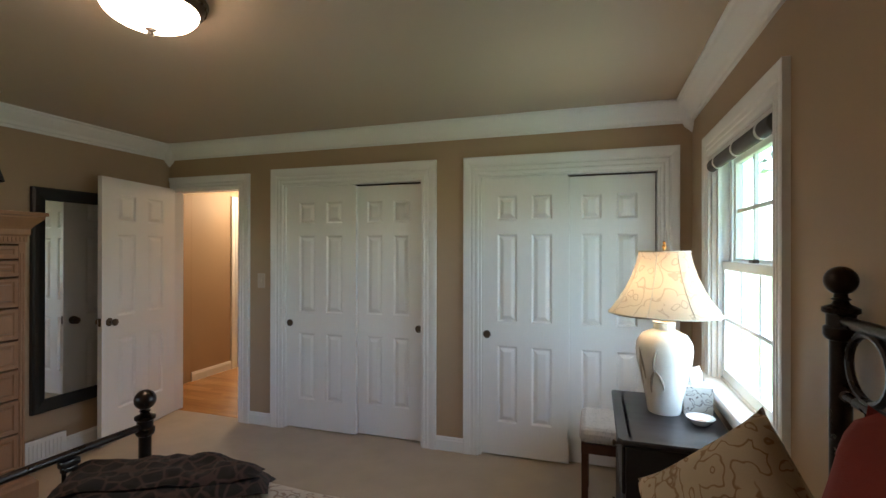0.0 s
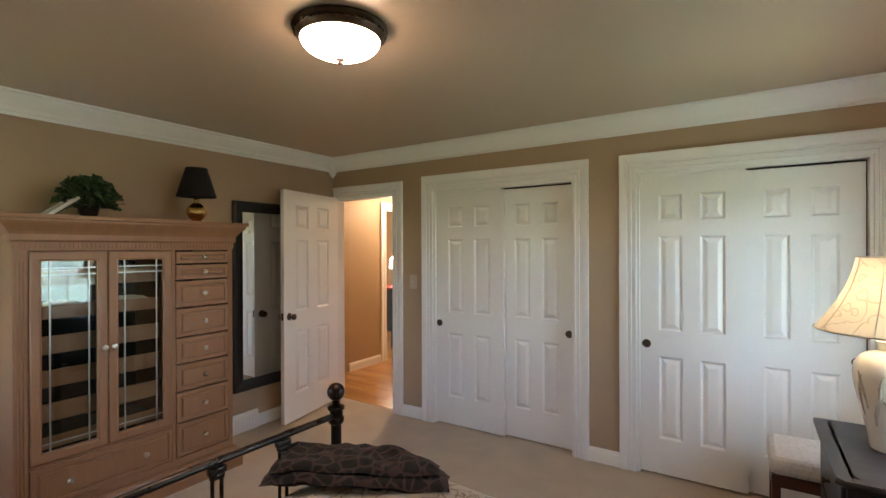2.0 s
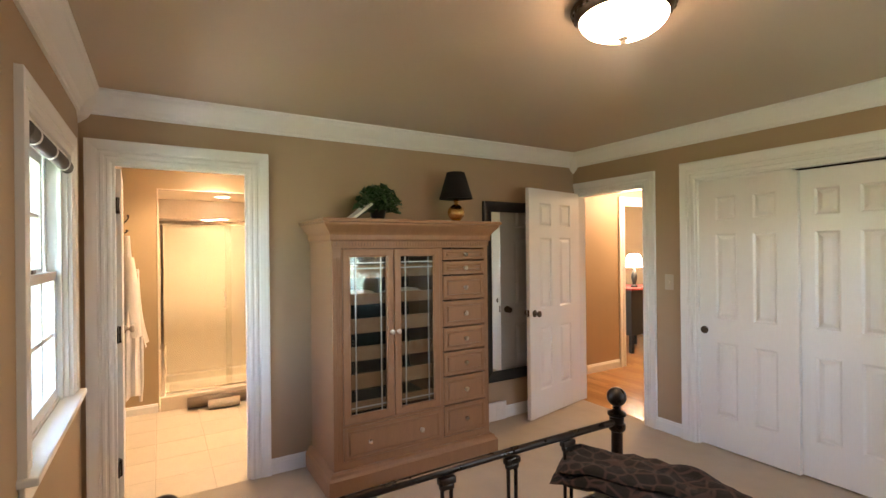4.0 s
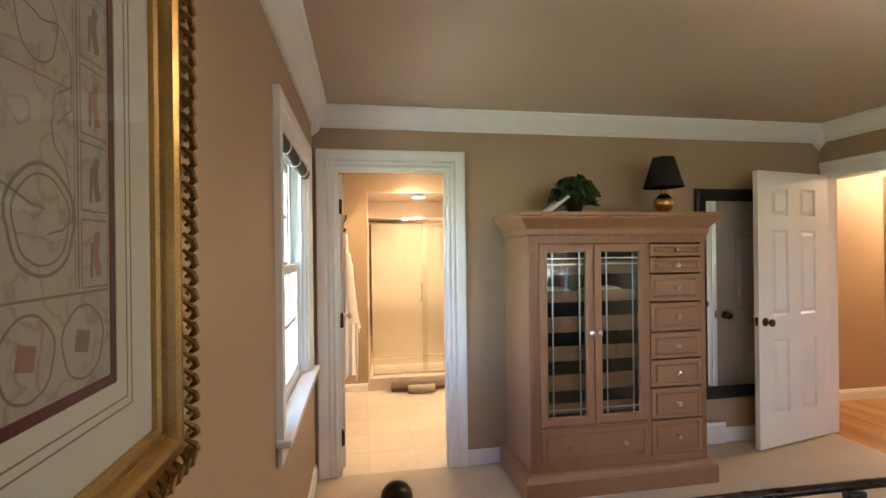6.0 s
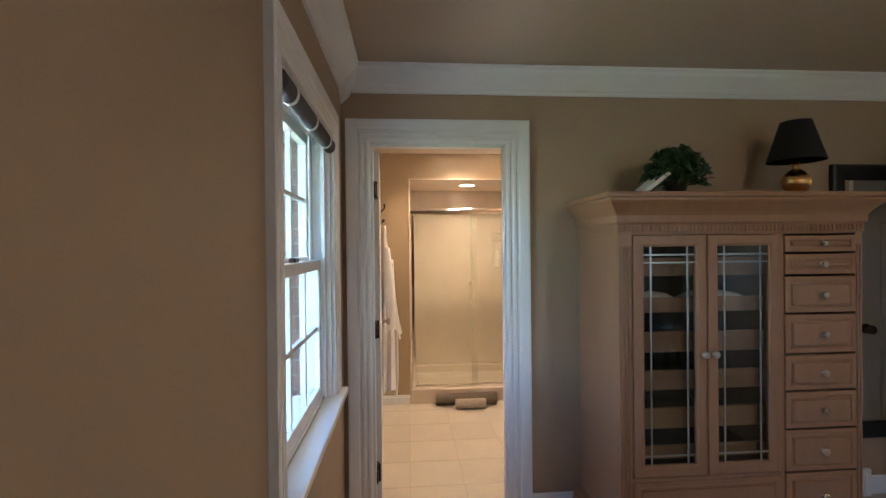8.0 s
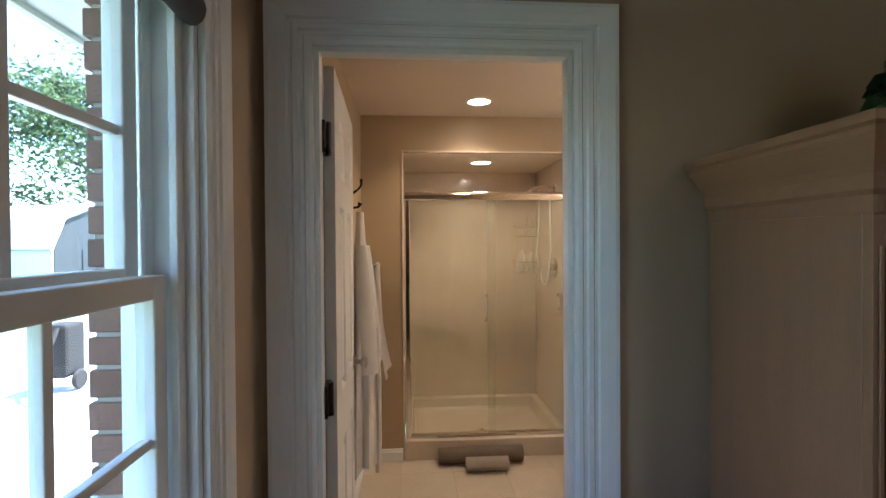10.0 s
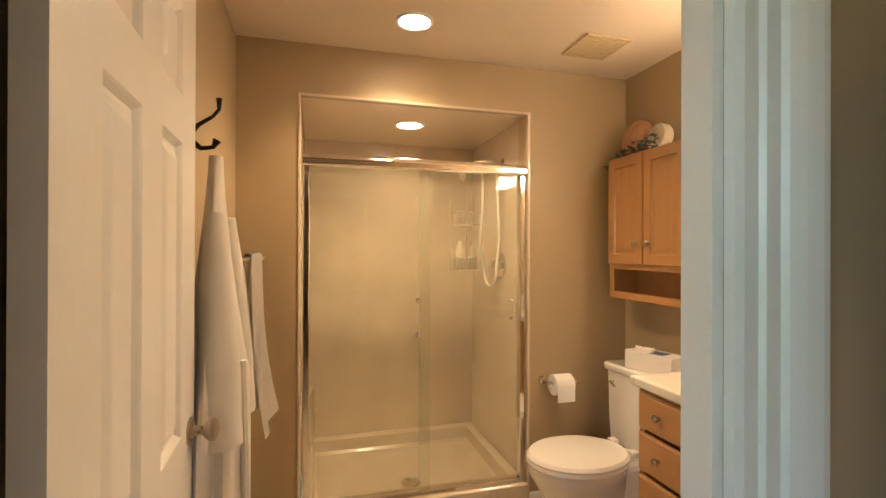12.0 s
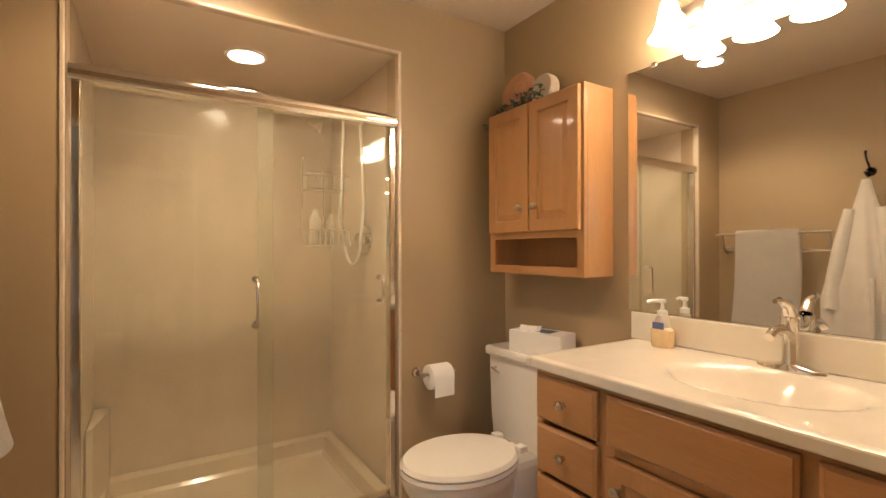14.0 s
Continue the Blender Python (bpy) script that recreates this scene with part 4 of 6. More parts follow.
for y in (BYA + 0.02, BYB - 0.02):
    boxpart("side_rail", (FX, y - 0.012, 0.27), (hx, y + 0.012, 0.33), M_IRON, bed, 0.003)
boxpart("box_spring", (FX + 0.04, BYA + 0.035, 0.30), (hx - 0.03, BYB - 0.035, 0.42), M_BEIGEC, bed, 0.02)
bm = bmesh.new()
nx, ny = 46, 34
grid = {}
for i in range(nx + 1):
    for k in range(ny + 1):
        u, v = i / nx, k / ny
        x, y = FX + 0.035 + u * (hx - FX - 0.06), BYA + 0.02 + v * (BYB - BYA + 0.12)
        e = min(min(u, 1 - u) * nx, min(v, 1 - v) * ny)
        z = BTOP + 0.012 * noise.noise(Vector((x * 3, y * 3, 1))) - (0.27, 0.07, 0.02, 0.006, 0.002)[min(int(e), 4)]
        grid[i, k] = bm.verts.new((x, y, z))
for i in range(nx):
    for k in range(ny):
        bm.faces.new((grid[i, k], grid[i + 1, k], grid[i + 1, k + 1], grid[i, k + 1]))
bmesh.ops.solidify(bm, geom=bm.faces[:], thickness=0.015)
tagged(part("bedspread", bm, M_SPREAD, bed, True), "cream bedspread with brown scroll print")

# folded throw near the foot
c = thing("plush_throw", "folded dark leopard-print plush throw on the bed", "blanket", (-1.45, 1.60, BTOP))
for w, h, t, dz, rz, dx, dy in ((0.66, 0.28, 0.055, 0.026, 32, 0, 0), (0.60, 0.24, 0.045, 0.054, 34, -0.012, 0.01)):
    ob = cushion("fold", w, h, t, pose(-1.435 + dx, 1.605 + dy, BTOP + dz, 0, 2, rz), M_THROW, c, 32, 0.02)
    for v in ob.data.vertices:
        v.co.z += 0.016 * noise.noise(v.co * 9) + 0.010 * noise.noise(v.co * 24) - 0.5 * max(0, v.co.y - 1.72)

for x, y in ((0.19, 1.16),):
    c = thing("bed_pillow", "plain cream sleeping pillow lying on the bed", "pillow", (x, y, BTOP))
    cushion("cushion", 0.42, 0.62, 0.17, pose(x, y, BTOP + 0.085), M_SPREAD, c)
c = thing("scroll_pillow", "cream pillow with brown scroll print on the bed", "pillow", (0.22, 1.52, 0.72))
cushion("cushion", 0.40, 0.40, 0.18, pose(0.225, 1.53, 0.845, 74, 0, -50) @ pose(0, 0, 0, 0, 0, 45), M_PILLOW, c)
c = thing("red_pillow", "dark red woven pillow against the headboard", "pillow", (0.31, 1.15, 0.78))
cushion("cushion", 0.46, 0.46, 0.17, pose(0.335, 1.10, 0.985, 72, 0, -80), M_RED, c)

# night stand, lamp, small things, stool
NX0, NX1, NY0, NY1, NT = 0.02, 0.455, 2.34, 3.03, 0.72
c = thing("night_stand", "espresso wood night stand with shaped top and drawers", "night stand", ((NX0 + NX1) / 2, (NY0 + NY1) / 2, 0))
bm = bmesh.new()
outline = [(NX1, NY1), (NX0, NY1), (NX0, NY0 + 0.02), (NX0 + 0.02, NY0), (NX1, NY0)]
addsweep(bm, [(lambda a, d, p=p: (p[0] + a * (1 if p[0] > 0.2 else -1), p[1] + a * (1 if p[1] > 2.6 else -1), NT - 0.028 + d)) for p in outline], [(-0.05, 0), (-0.006, 0), (0.004, 0.008), (0.004, 0.020), (0.0, 0.0275), (-0.05, 0.0275)], True)
addbox(bm, (NX0 + 0.04, NY0 + 0.04, NT - 0.0278), (NX1 - 0.04, NY1 - 0.04, NT - 0.0005))
part("top", bm, M_ESPRESSO, c)
boxpart("body", (NX0 + 0.03, NY0 + 0.03, 0.14), (NX1 - 0.01, NY1 - 0.03, NT - 0.0285), M_ESPRESSO, c, 0.004)
for z0, z1 in ((0.48, 0.67), (0.17, 0.45)):
    q = boxpart("drawer", (NX0 + 0.016, NY0 + 0.06, z0), (NX0 + 0.0298, NY1 - 0.06, z1), M_ESPRESSO, c, 0.005)
    lathe("knob", [(0.008, 0), (0.006, 0.01), (0.014, 0.018), (0.012, 0.026), (0, 0.028)], (NX0 + 0.016, (NY0 + NY1) / 2, (z0 + z1) / 2), M_BRONZE, q, 14, pose(0, 0, 0, 0, -90))
for x in (NX0 + 0.045, NX1 - 0.04):
    for y in (NY0 + 0.05, NY1 - 0.05):
        lathe("leg", [(0.014, 0), (0.02, 0.02), (0.016, 0.06), (0.026, 0.139)], (x, y, 0), M_ESPRESSO, c, 16)

LX, LY = 0.235, 2.75
c = thing("table_lamp", "lit white ceramic vase lamp with cream bell shade", "lamp", (LX, LY, NT))
lathe("vase", [(0.0, 0.0), (0.068, 0.0), (0.072, 0.012), (0.078, 0.06), (0.098, 0.15), (0.116, 0.23), (0.122, 0.28), (0.118, 0.32), (0.095, 0.355), (0.06, 0.372), (0.046, 0.38), (0.046, 0.405), (0.05, 0.412), (0.03, 0.414), (0.0, 0.414)], (LX, LY, NT), M_CERAM, c, 40)
bm = bmesh.new()
for a0, z0, hh, lean in ((200, 0.13, 0.16, 12), (215, 0.16, 0.14, -10), (228, 0.10, 0.12, 18), (240, 0.20, 0.10, 8), (262, 0.12, 0.09, -20)):
    pts = []
    for k in range(7):
        f = k / 6
        z = z0 + hh * f
        r = 0.0785 + (z - 0.06) * 0.222 if z < 0.15 else 0.098 + (z - 0.15) * 0.21
        r = min(r, 0.1215)
        a = radians(a0 + lean * f * f)
        pts.append((LX + r * math.cos(a), LY + r * math.sin(a), NT + z))
    addtube(bm, pts, [0.003, 0.004, 0.006, 0.007, 0.006, 0.004, 0.001], 8)
tagged(part("relief", bm, M_RELIEF, c, True), "raised taupe leaf relief")
tube("stem", [(LX, LY, NT + 0.41), (LX, LY, NT + 0.755)], 0.005, M_BRASS, c)
lathe("bulb_holder", [(0.016, 0.41), (0.018, 0.47), (0.0, 0.475)], (LX, LY, NT), M_BRASS, c, 16)
lathe("finial", [(0.006, 0.75), (0.010, 0.758), (0.004, 0.766), (0.008, 0.775), (0.0, 0.785)], (LX, LY, NT), M_BRASS, c, 14)
bm = bmesh.new()
prof = [(0.242, 0.452), (0.206, 0.502), (0.170, 0.56), (0.142, 0.62), (0.122, 0.68), (0.109, 0.735)]
n = 48
lob = lambda r, k: r * (1 - 0.012 * abs(math.cos(k * 6.2832 / n * 4)))
rings = [[bm.verts.new((LX + lob(r, k) * math.cos(6.2832 * k / n), LY + lob(r, k) * math.sin(6.2832 * k / n), NT + z)) for k in range(n)] for r, z in prof]
for p, q in zip(rings, rings[1:]):
    for k in range(n):
        bm.faces.new((p[k], p[(k + 1) % n], q[(k + 1) % n], q[k]))
part("shade", bm, M_SHADE, c, True)
bm = bmesh.new()
for r, z in ((0.2425, 0.452), (0.1095, 0.735)):
    addtube(bm, [(LX + r * math.cos(6.2832 * k / 40), LY + r * math.sin(6.2832 * k / 40), NT + z) for k in range(41)], 0.0035, 6)
for k in range(8):
    a = k * math.pi / 4 + 0.39
    addtube(bm, [(LX + (r * 1.004) * math.cos(a), LY + (r * 1.004) * math.sin(a), NT + z) for r, z in prof], 0.002, 6)
tagged(part("shade_trim", bm, M_BEIGEC, c), "cream piped shade edge")

c = thing("tissue_box", "square tissue box with dark floral print", "tissue box", (0.375, 2.80, NT))
boxpart("carton", (0.315, 2.74, NT + 0.0005), (0.435, 2.86, NT + 0.125), pattern("grey_floral_card", (0.66, 0.62, 0.56), (0.16, 0.13, 0.12), scrolls(24), 0.6, 0), c, 0.002, None)
cushion("tissue", 0.07, 0.10, 0.03, pose(0.375, 2.80, NT + 0.155, 80, 0, 40), M_PAPER, c, 10)
c = thing("trinket_dish", "small white dish with an orange centre", "dish", (0.36, 2.62, NT))
lathe("dish", [(0.0, 0.001), (0.03, 0.001), (0.05, 0.018), (0.058, 0.03), (0.054, 0.03), (0.03, 0.01), (0.0, 0.008)], (0.36, 2.62, NT), M_PORC, c, 28)
lathe("glaze", [(0.0, 0.0085), (0.028, 0.0105), (0.0, 0.0125)], (0.36, 2.62, NT), M_TERRA, c, 20)

c = thing("vanity_stool", "cherry wood stool with pale quilted seat", "stool", (0.05, 3.27, 0))
boxpart("seat", (-0.15, 3.06, 0.40), (0.26, 3.46, 0.485), M_QUILT, c, 0.03)
boxpart("apron", (-0.14, 3.07, 0.345), (0.25, 3.45, 0.399), M_CHERRY, c, 0.004)
for x in (-0.12, 0.23):
    for y in (3.09, 3.43):
        boxpart("leg", (x - 0.018, y - 0.018, 0.0), (x + 0.018, y + 0.018, 0.344), M_CHERRY, c, 0.004)

# framed map on the south wall
PX0, PX1, PZ0, PZ1 = -1.415, -0.44, 1.13, 1.96
c = thing("framed_map", "old map print in an ornate gilt frame", "picture", ((PX0 + PX1) / 2, YS + 0.01, (PZ0 + PZ1) / 2))
wall_s = lambda u, z, d: (u, YS + 0.003 + d, z)
fw = 0.082
ins = (PX0 + fw, PX1 - fw, PZ0 + fw, PZ1 - fw)
surround("frame", wall_s, *ins, M_GOLD, [(0, 0), (0, 0.014), (0.005, 0.018), (0.009, 0.014), (0.013, 0.015), (0.016, 0.022), (0.020, 0.019), (0.026, 0.030), (0.034, 0.035), (0.044, 0.030), (0.047, 0.022), (0.050, 0.022), (0.053, 0.03), (0.079, 0.03), (0.082, 0.022), (0.082, 0)], 4, c)
bm = bmesh.new()
def rope(p, q, n):
    p, q = Vector(p), Vector(q)
    d = (q - p) / n
    side = Vector((0, 1, 0)).cross(d.normalized())
    for k in range(n):
        o = p + d * (k + 0.5)
        addtube(bm, [o - d * 0.62 - side * 0.0115, o - d * 0.25 - side * 0.006 + Vector((0, 0.012, 0)), o + d * 0.25 + side * 0.006 + Vector((0, 0.012, 0)), o + d * 0.62 + side * 0.0115], [0.003, 0.006, 0.006, 0.003], 6)
        addtube(bm, [o + side * 0.010 + Vector((0, 0.004, 0)), o + side * 0.006 + Vector((0, 0.01, 0)) + d * 0.3], 0.0035, 6)
yy, o = YS + 0.034, 0.0155
rope((PX0 + o, yy, PZ0 + o), (PX0 + o, yy, PZ1 - o), 30)
rope((PX1 - o, yy, PZ0 + o), (PX1 - o, yy, PZ1 - o), 30)
rope((PX0 + o, yy, PZ0 + o), (PX1 - o, yy, PZ0 + o), 34)
rope((PX0 + o, yy, PZ1 - o), (PX1 - o, yy, PZ1 - o), 34)
part("carved_rope", bm, M_GOLDDARK, c, True)
M_MAT = mat("cream_mat_board", (0.70, 0.64, 0.53), 0.9, vary=0.02, grain=300, bump=0.1)
M_MAROON = mat("maroon_mat_board", (0.13, 0.035, 0.035), 0.8, vary=0.05, grain=300, bump=0.1)
M_INK = mat("sepia_ink", (0.27, 0.21, 0.17), 0.8, vary=0.1, bump=0)
M_REDINK = mat("faded_red_ink", (0.40, 0.20, 0.16), 0.8, vary=0.1, bump=0)
mx0, mx1, mz0, mz1 = ins[0] + 0.095, ins[1] - 0.095, ins[2] + 0.095, ins[3] - 0.095
boxpart("print", (ins[0], YS + 0.004, ins[2]), (ins[1], YS + 0.008, ins[3]), M_MAP, c)
flat = lambda d0: [(0, 0), (0, d0), (0.0, d0), (0.0, 0)]
surround("mat", wall_s, mx0 + 0.0, mx1 - 0.0, mz0, mz1, M_MAT, [(0, 0.005), (0.001, 0.0068), (0.095, 0.0068), (0.095, 0.005)], 4, c)
surround("inner_mat", wall_s, mx0 + 0.012, mx1 - 0.012, mz0 + 0.012, mz1 - 0.012, M_MAROON, [(0, 0.0050), (0.001, 0.0060), (0.0125, 0.0060), (0.0125, 0.0050)], 4, c)
for off in (0.024, 0.036):
    surround("mat_line", wall_s, mx0 - off, mx1 + off, mz0 - off, mz1 + off, M_INK, [(0, 0.0068), (0, 0.0072), (0.002, 0.0072), (0.002, 0.0068)], 4, c)
# printed border boxes, cartouches and coast lines
bm, br = bmesh.new(), bmesh.new()
yp = YS + 0.0082
def flatring(b, pts, w):
    for p, q in zip(pts, pts[1:]):
        p, q = Vector((p[0], yp, p[1])), Vector((q[0], yp, q[1]))
        s = (q - p).cross(Vector((0, 1, 0))).normalized() * w
        b.faces.new([b.verts.new(v) for v in (p - s, q - s, q + s, p + s)])
def circle(cx, cz, rx, rz, n=26, ph=0.0):
    return [(cx + rx * math.cos(a + ph) * (1 + 0.05 * math.sin(5 * a)), cz + rz * math.sin(a + ph)) for a in [i * 6.2832 / n for i in range(n + 1)]]
qx = mx0 + 0.016
for u in (qx + 0.058, mx1 - 0.074):
    flatring(bm, [(u, mz0 + 0.12), (u, mz1 - 0.012)], 0.0015)
    flatring(bm, [(u + 0.006, mz0 + 0.12), (u + 0.006, mz1 - 0.012)], 0.0007)
for k in range(5):
    z = mz0 + 0.12 + k * 0.085
    for u in (qx, mx1 - 0.068):
        flatring(bm, [(u, z), (u + 0.052, z), (u + 0.052, z + 0.075), (u, z + 0.075), (u, z)], 0.001)
        tgt = br if k % 2 == 0 else bm
        flatring(tgt, [(u + 0.018, z + 0.012), (u + 0.026, z + 0.04), (u + 0.02, z + 0.062)], 0.006)
        flatring(bm, [(u + 0.034, z + 0.01), (u + 0.032, z + 0.05)], 0.003)
flatring(bm, [(qx, mz0 + 0.115), (mx1 - 0.016, mz0 + 0.115)], 0.0015)
for k in range(6):
    flatring(bm, circle(qx + 0.05 + k * 0.088, mz0 + 0.062, 0.038, 0.04), 0.0015)
    flatring(br if k % 3 == 1 else bm, [(qx + 0.04 + k * 0.088, mz0 + 0.06), (qx + 0.065 + k * 0.088, mz0 + 0.066)], 0.012)
flatring(bm, circle(qx + 0.115, mz0 + 0.19, 0.050, 0.054), 0.002)
flatring(bm, circle(qx + 0.115, mz0 + 0.19, 0.041, 0.044), 0.0012)
flatring(bm, circle(qx + 0.12, mz0 + 0.38, 0.03, 0.04), 0.001)
flatring(br, [(qx + 0.07, mz0 + 0.33), (qx + 0.2, mz0 + 0.325), (qx + 0.32, mz0 + 0.345)], 0.0008)
rr2 = random.Random(9)
for s in range(7):
    x, z, a = qx + rr2.uniform(0.07, 0.45), mz0 + rr2.uniform(0.16, 0.5), rr2.uniform(0, 6.28)
    pts = [(x, z)]
    for k in range(34):
        a += rr2.uniform(-0.7, 0.7)
        x = min(max(x + 0.011 * math.cos(a), qx + 0.068), mx1 - 0.085)
        z = min(max(z + 0.011 * math.sin(a), mz0 + 0.13), mz1 - 0.02)
        pts.append((x, z))
    flatring(bm, pts, 0.0011)
tagged(part("map_lines", bm, M_INK, c), kind="stuff")
tagged(part("map_tints", br, M_REDINK, c), kind="stuff")
g = boxpart("glazing", (ins[0] - 0.003, YS + 0.0135, ins[2] - 0.003), (ins[1] + 0.003, YS + 0.0155, ins[3] + 0.003), M_GLASS, c)
g.visible_shadow = False

# ---- shower ----
SX = BX0 - 0.03   # plane of the glass
SB = -6.46        # back of the shower
structure(boxpart("wall_shower_back", (SB - 0.05, SH[0] - 0.06, -0.1), (SB, SH[1] + 0.06, 2.2), M_ACRYL), "cream shower surround, back panel")
structure(boxpart("wall_shower_side", (SB, SH[0] - 0.06, -0.1), (BX0 - 0.001, SH[0] - 0.001, 2.2), M_ACRYL), "cream shower surround, side panel")
structure(boxpart("wall_shower_side", (SB, SH[1] + 0.001, -0.1), (BX0 - 0.001, SH[1] + 0.06, 2.2), M_ACRYL), "cream shower surround, side panel")
structure(boxpart("ceiling_shower", (SB, SH[0], SH[2] - 0.004), (BX0 - 0.0005, SH[1], 2.2), M_BCEIL), "cream shower alcove ceiling")
bath_west = lambda u, z, d: (BX0 + d, u, z)
structure(surround("trim_shower", bath_west, SH[0] + 0.002, SH[1] - 0.002, 0, SH[2] - 0.006, M_ACRYL, [(0, -0.03), (0, 0.002), (0.004, 0.006), (0.012, 0.006), (0.014, 0.001), (0.014, -0.03)], 3), "cream edge bead round the shower alcove")
c = thing("shower_pan", "cream shower pan with raised threshold and drain", "shower pan", ((SB + SX) / 2, 0.75, 0))
bm = bmesh.new()
ys, n = (SH[0] + 0.004, SH[1] - 0.004), 24
xs = (SB + 0.003, BX0 + 0.012)
rings = []
for ins2, z in ((0, 0.0), (0, 0.125), (0.01, 0.135), (0.075, 0.135), (0.088, 0.125), (0.11, 0.06), (0.14, 0.045), (0.35, 0.036)):
    b2 = ins2 * 0.25 if ins2 < 0.08 else ins2 * 0.6
    rings.append([bm.verts.new(v) for v in ((xs[0] + b2, ys[0] + b2, z), (xs[1] - ins2, ys[0] + b2, z), (xs[1] - ins2, ys[1] - b2, z), (xs[0] + b2, ys[1] - b2, z))])
for p, q in zip(rings, rings[1:]):
    for k in range(4):
        bm.faces.new((p[k], p[(k + 1) % 4], q[(k + 1) % 4], q[k]))
bm.faces.new(rings[-1]), bm.faces.new(rings[0])
part("basin", bm, M_ACRYL, c)
lathe("drain", [(0.055, 0.0), (0.055, 0.004), (0.045, 0.006), (0.0, 0.005)], (-5.90, 0.77, 0.037), M_NICKEL, c, 24)
bm = bmesh.new()
wedge = [(SB + 0.002, SH[0] + 0.002), (SB + 0.34, SH[0] + 0.002), (SB + 0.30, SH[0] + 0.022), (SB + 0.06, SH[0] + 0.062), (SB + 0.002, SH[0] + 0.066)]
addsweep(bm, [(lambda a, b, z=z: (a, b, z)) for z in (0.10, 0.465)], wedge)
part("corner_seat", bm, M_ACRYL, c)

c = thing("shower_door", "chrome-framed sliding glass shower door", "shower door", (SX, 0.75, 0.135))
y0, y1 = SH[0] + 0.012, SH[1] - 0.012
bm = bmesh.new()
hp = [(-0.03, 0), (-0.03, 0.052), (-0.018, 0.058), (0.012, 0.058), (0.026, 0.05), (0.032, 0.036), (0.028, 0.022), (0.030, 0.006), (0.024, 0)]
addsweep(bm, [(lambda a, d, y=y: (SX + a, y, 1.742 + d)) for y in (y0 - 0.004, y1 + 0.004)], hp)
part("header", bm, M_CHROME, c, True)
for y in (y0, y1):
    s = 1 if y == y0 else -1
    boxpart("side_channel", (SX - 0.02, y, 0.136), (SX + 0.022, y + s * 0.028, 1.741), M_CHROME, c, 0.004)
boxpart("bottom_track", (SX - 0.025, y0 + 0.03, 0.1355), (SX + 0.025, y1 - 0.03, 0.158), M_CHROME, c, 0.004)
for nm, a, b, x in (("outer_panel", 0.205, 0.80, SX + 0.010), ("inner_panel", 0.735, 1.29, SX - 0.010)):
    g = boxpart(nm, (x - 0.003, a + 0.012, 0.162), (x + 0.003, b, 1.755), M_SHGLASS, c, 0.001)
    g.visible_shadow = False
def pull(y, za, zb, x):
    bm = bmesh.new()
    addtube(bm, [(x, y, za), (x + 0.035, y, za), (x + 0.045, y, za + 0.012), (x + 0.045, y, zb - 0.012), (x + 0.035, y, zb), (x, y, zb)], 0.006, 10)
    for z in (za, zb):
        addlathe(bm, [(0.014, 0), (0.014, 0.006), (0.0, 0.006)], (x, y, z), 14, pose(0, 0, 0, 0, 90))
    part("handle", bm, M_CHROME, c, True)
pull(0.735, 0.93, 1.10, SX + 0.0132)
pull(1.245, 0.99, 1.09, SX - 0.0068)

FX2, FY = -5.91, SH[1]
c = thing("shower_fitting", "chrome shower head on an arm with valve and white hose", "shower", (FX2, FY, 1.3))
bm = bmesh.new()
addtube(bm, [(FX2, FY - 0.001, 1.87), (FX2, FY - 0.08, 1.88), (FX2, FY - 0.17, 1.865), (FX2, FY - 0.235, 1.82)], 0.010, 10)
addlathe(bm, [(0.03, 0), (0.025, 0.008), (0, 0.01)], (FX2, FY - 0.0005, 1.87), 18, pose(0, 0, 0, 90))
part("arm", bm, M_CHROME, c, True)
lathe("head", [(0.012, 0.0), (0.018, 0.02), (0.036, 0.05), (0.036, 0.062), (0.0, 0.062)], (FX2, FY - 0.23, 1.825), M_CHROME, c, 24, pose(0, 0, 0, 140))
lathe("valve_plate", [(0.075, 0), (0.07, 0.008), (0.03, 0.014), (0.026, 0.05), (0.0, 0.052)], (FX2 - 0.02, FY - 0.0005, 1.26), M_CHROME, c, 28, pose(0, 0, 0, 90))
tube("valve_lever", [(FX2 - 0.02, FY - 0.05, 1.26), (FX2 + 0.03, FY - 0.06, 1.285), (FX2 + 0.055, FY - 0.06, 1.29)], [0.012, 0.009, 0.006], M_CHROME, c, 8)
ring = [(FX2 - 0.035, FY - 0.11, 1.86), (FX2 - 0.02, FY - 0.12, 1.60), (FX2 - 0.04, FY - 0.13, 1.36)]
ring += [(FX2 + 0.06 - 0.10 * math.cos(a), FY - 0.10, 1.25 - 0.11 * math.sin(a)) for a in [k * math.pi / 8 for k in range(9)]]
ring += [(FX2 + 0.13, FY - 0.07, 1.42), (FX2 + 0.08, FY - 0.06, 1.62), (FX2 + 0.03, FY - 0.05, 1.84)]
tube("hose", ring, 0.0075, M_PORC, c, 8)


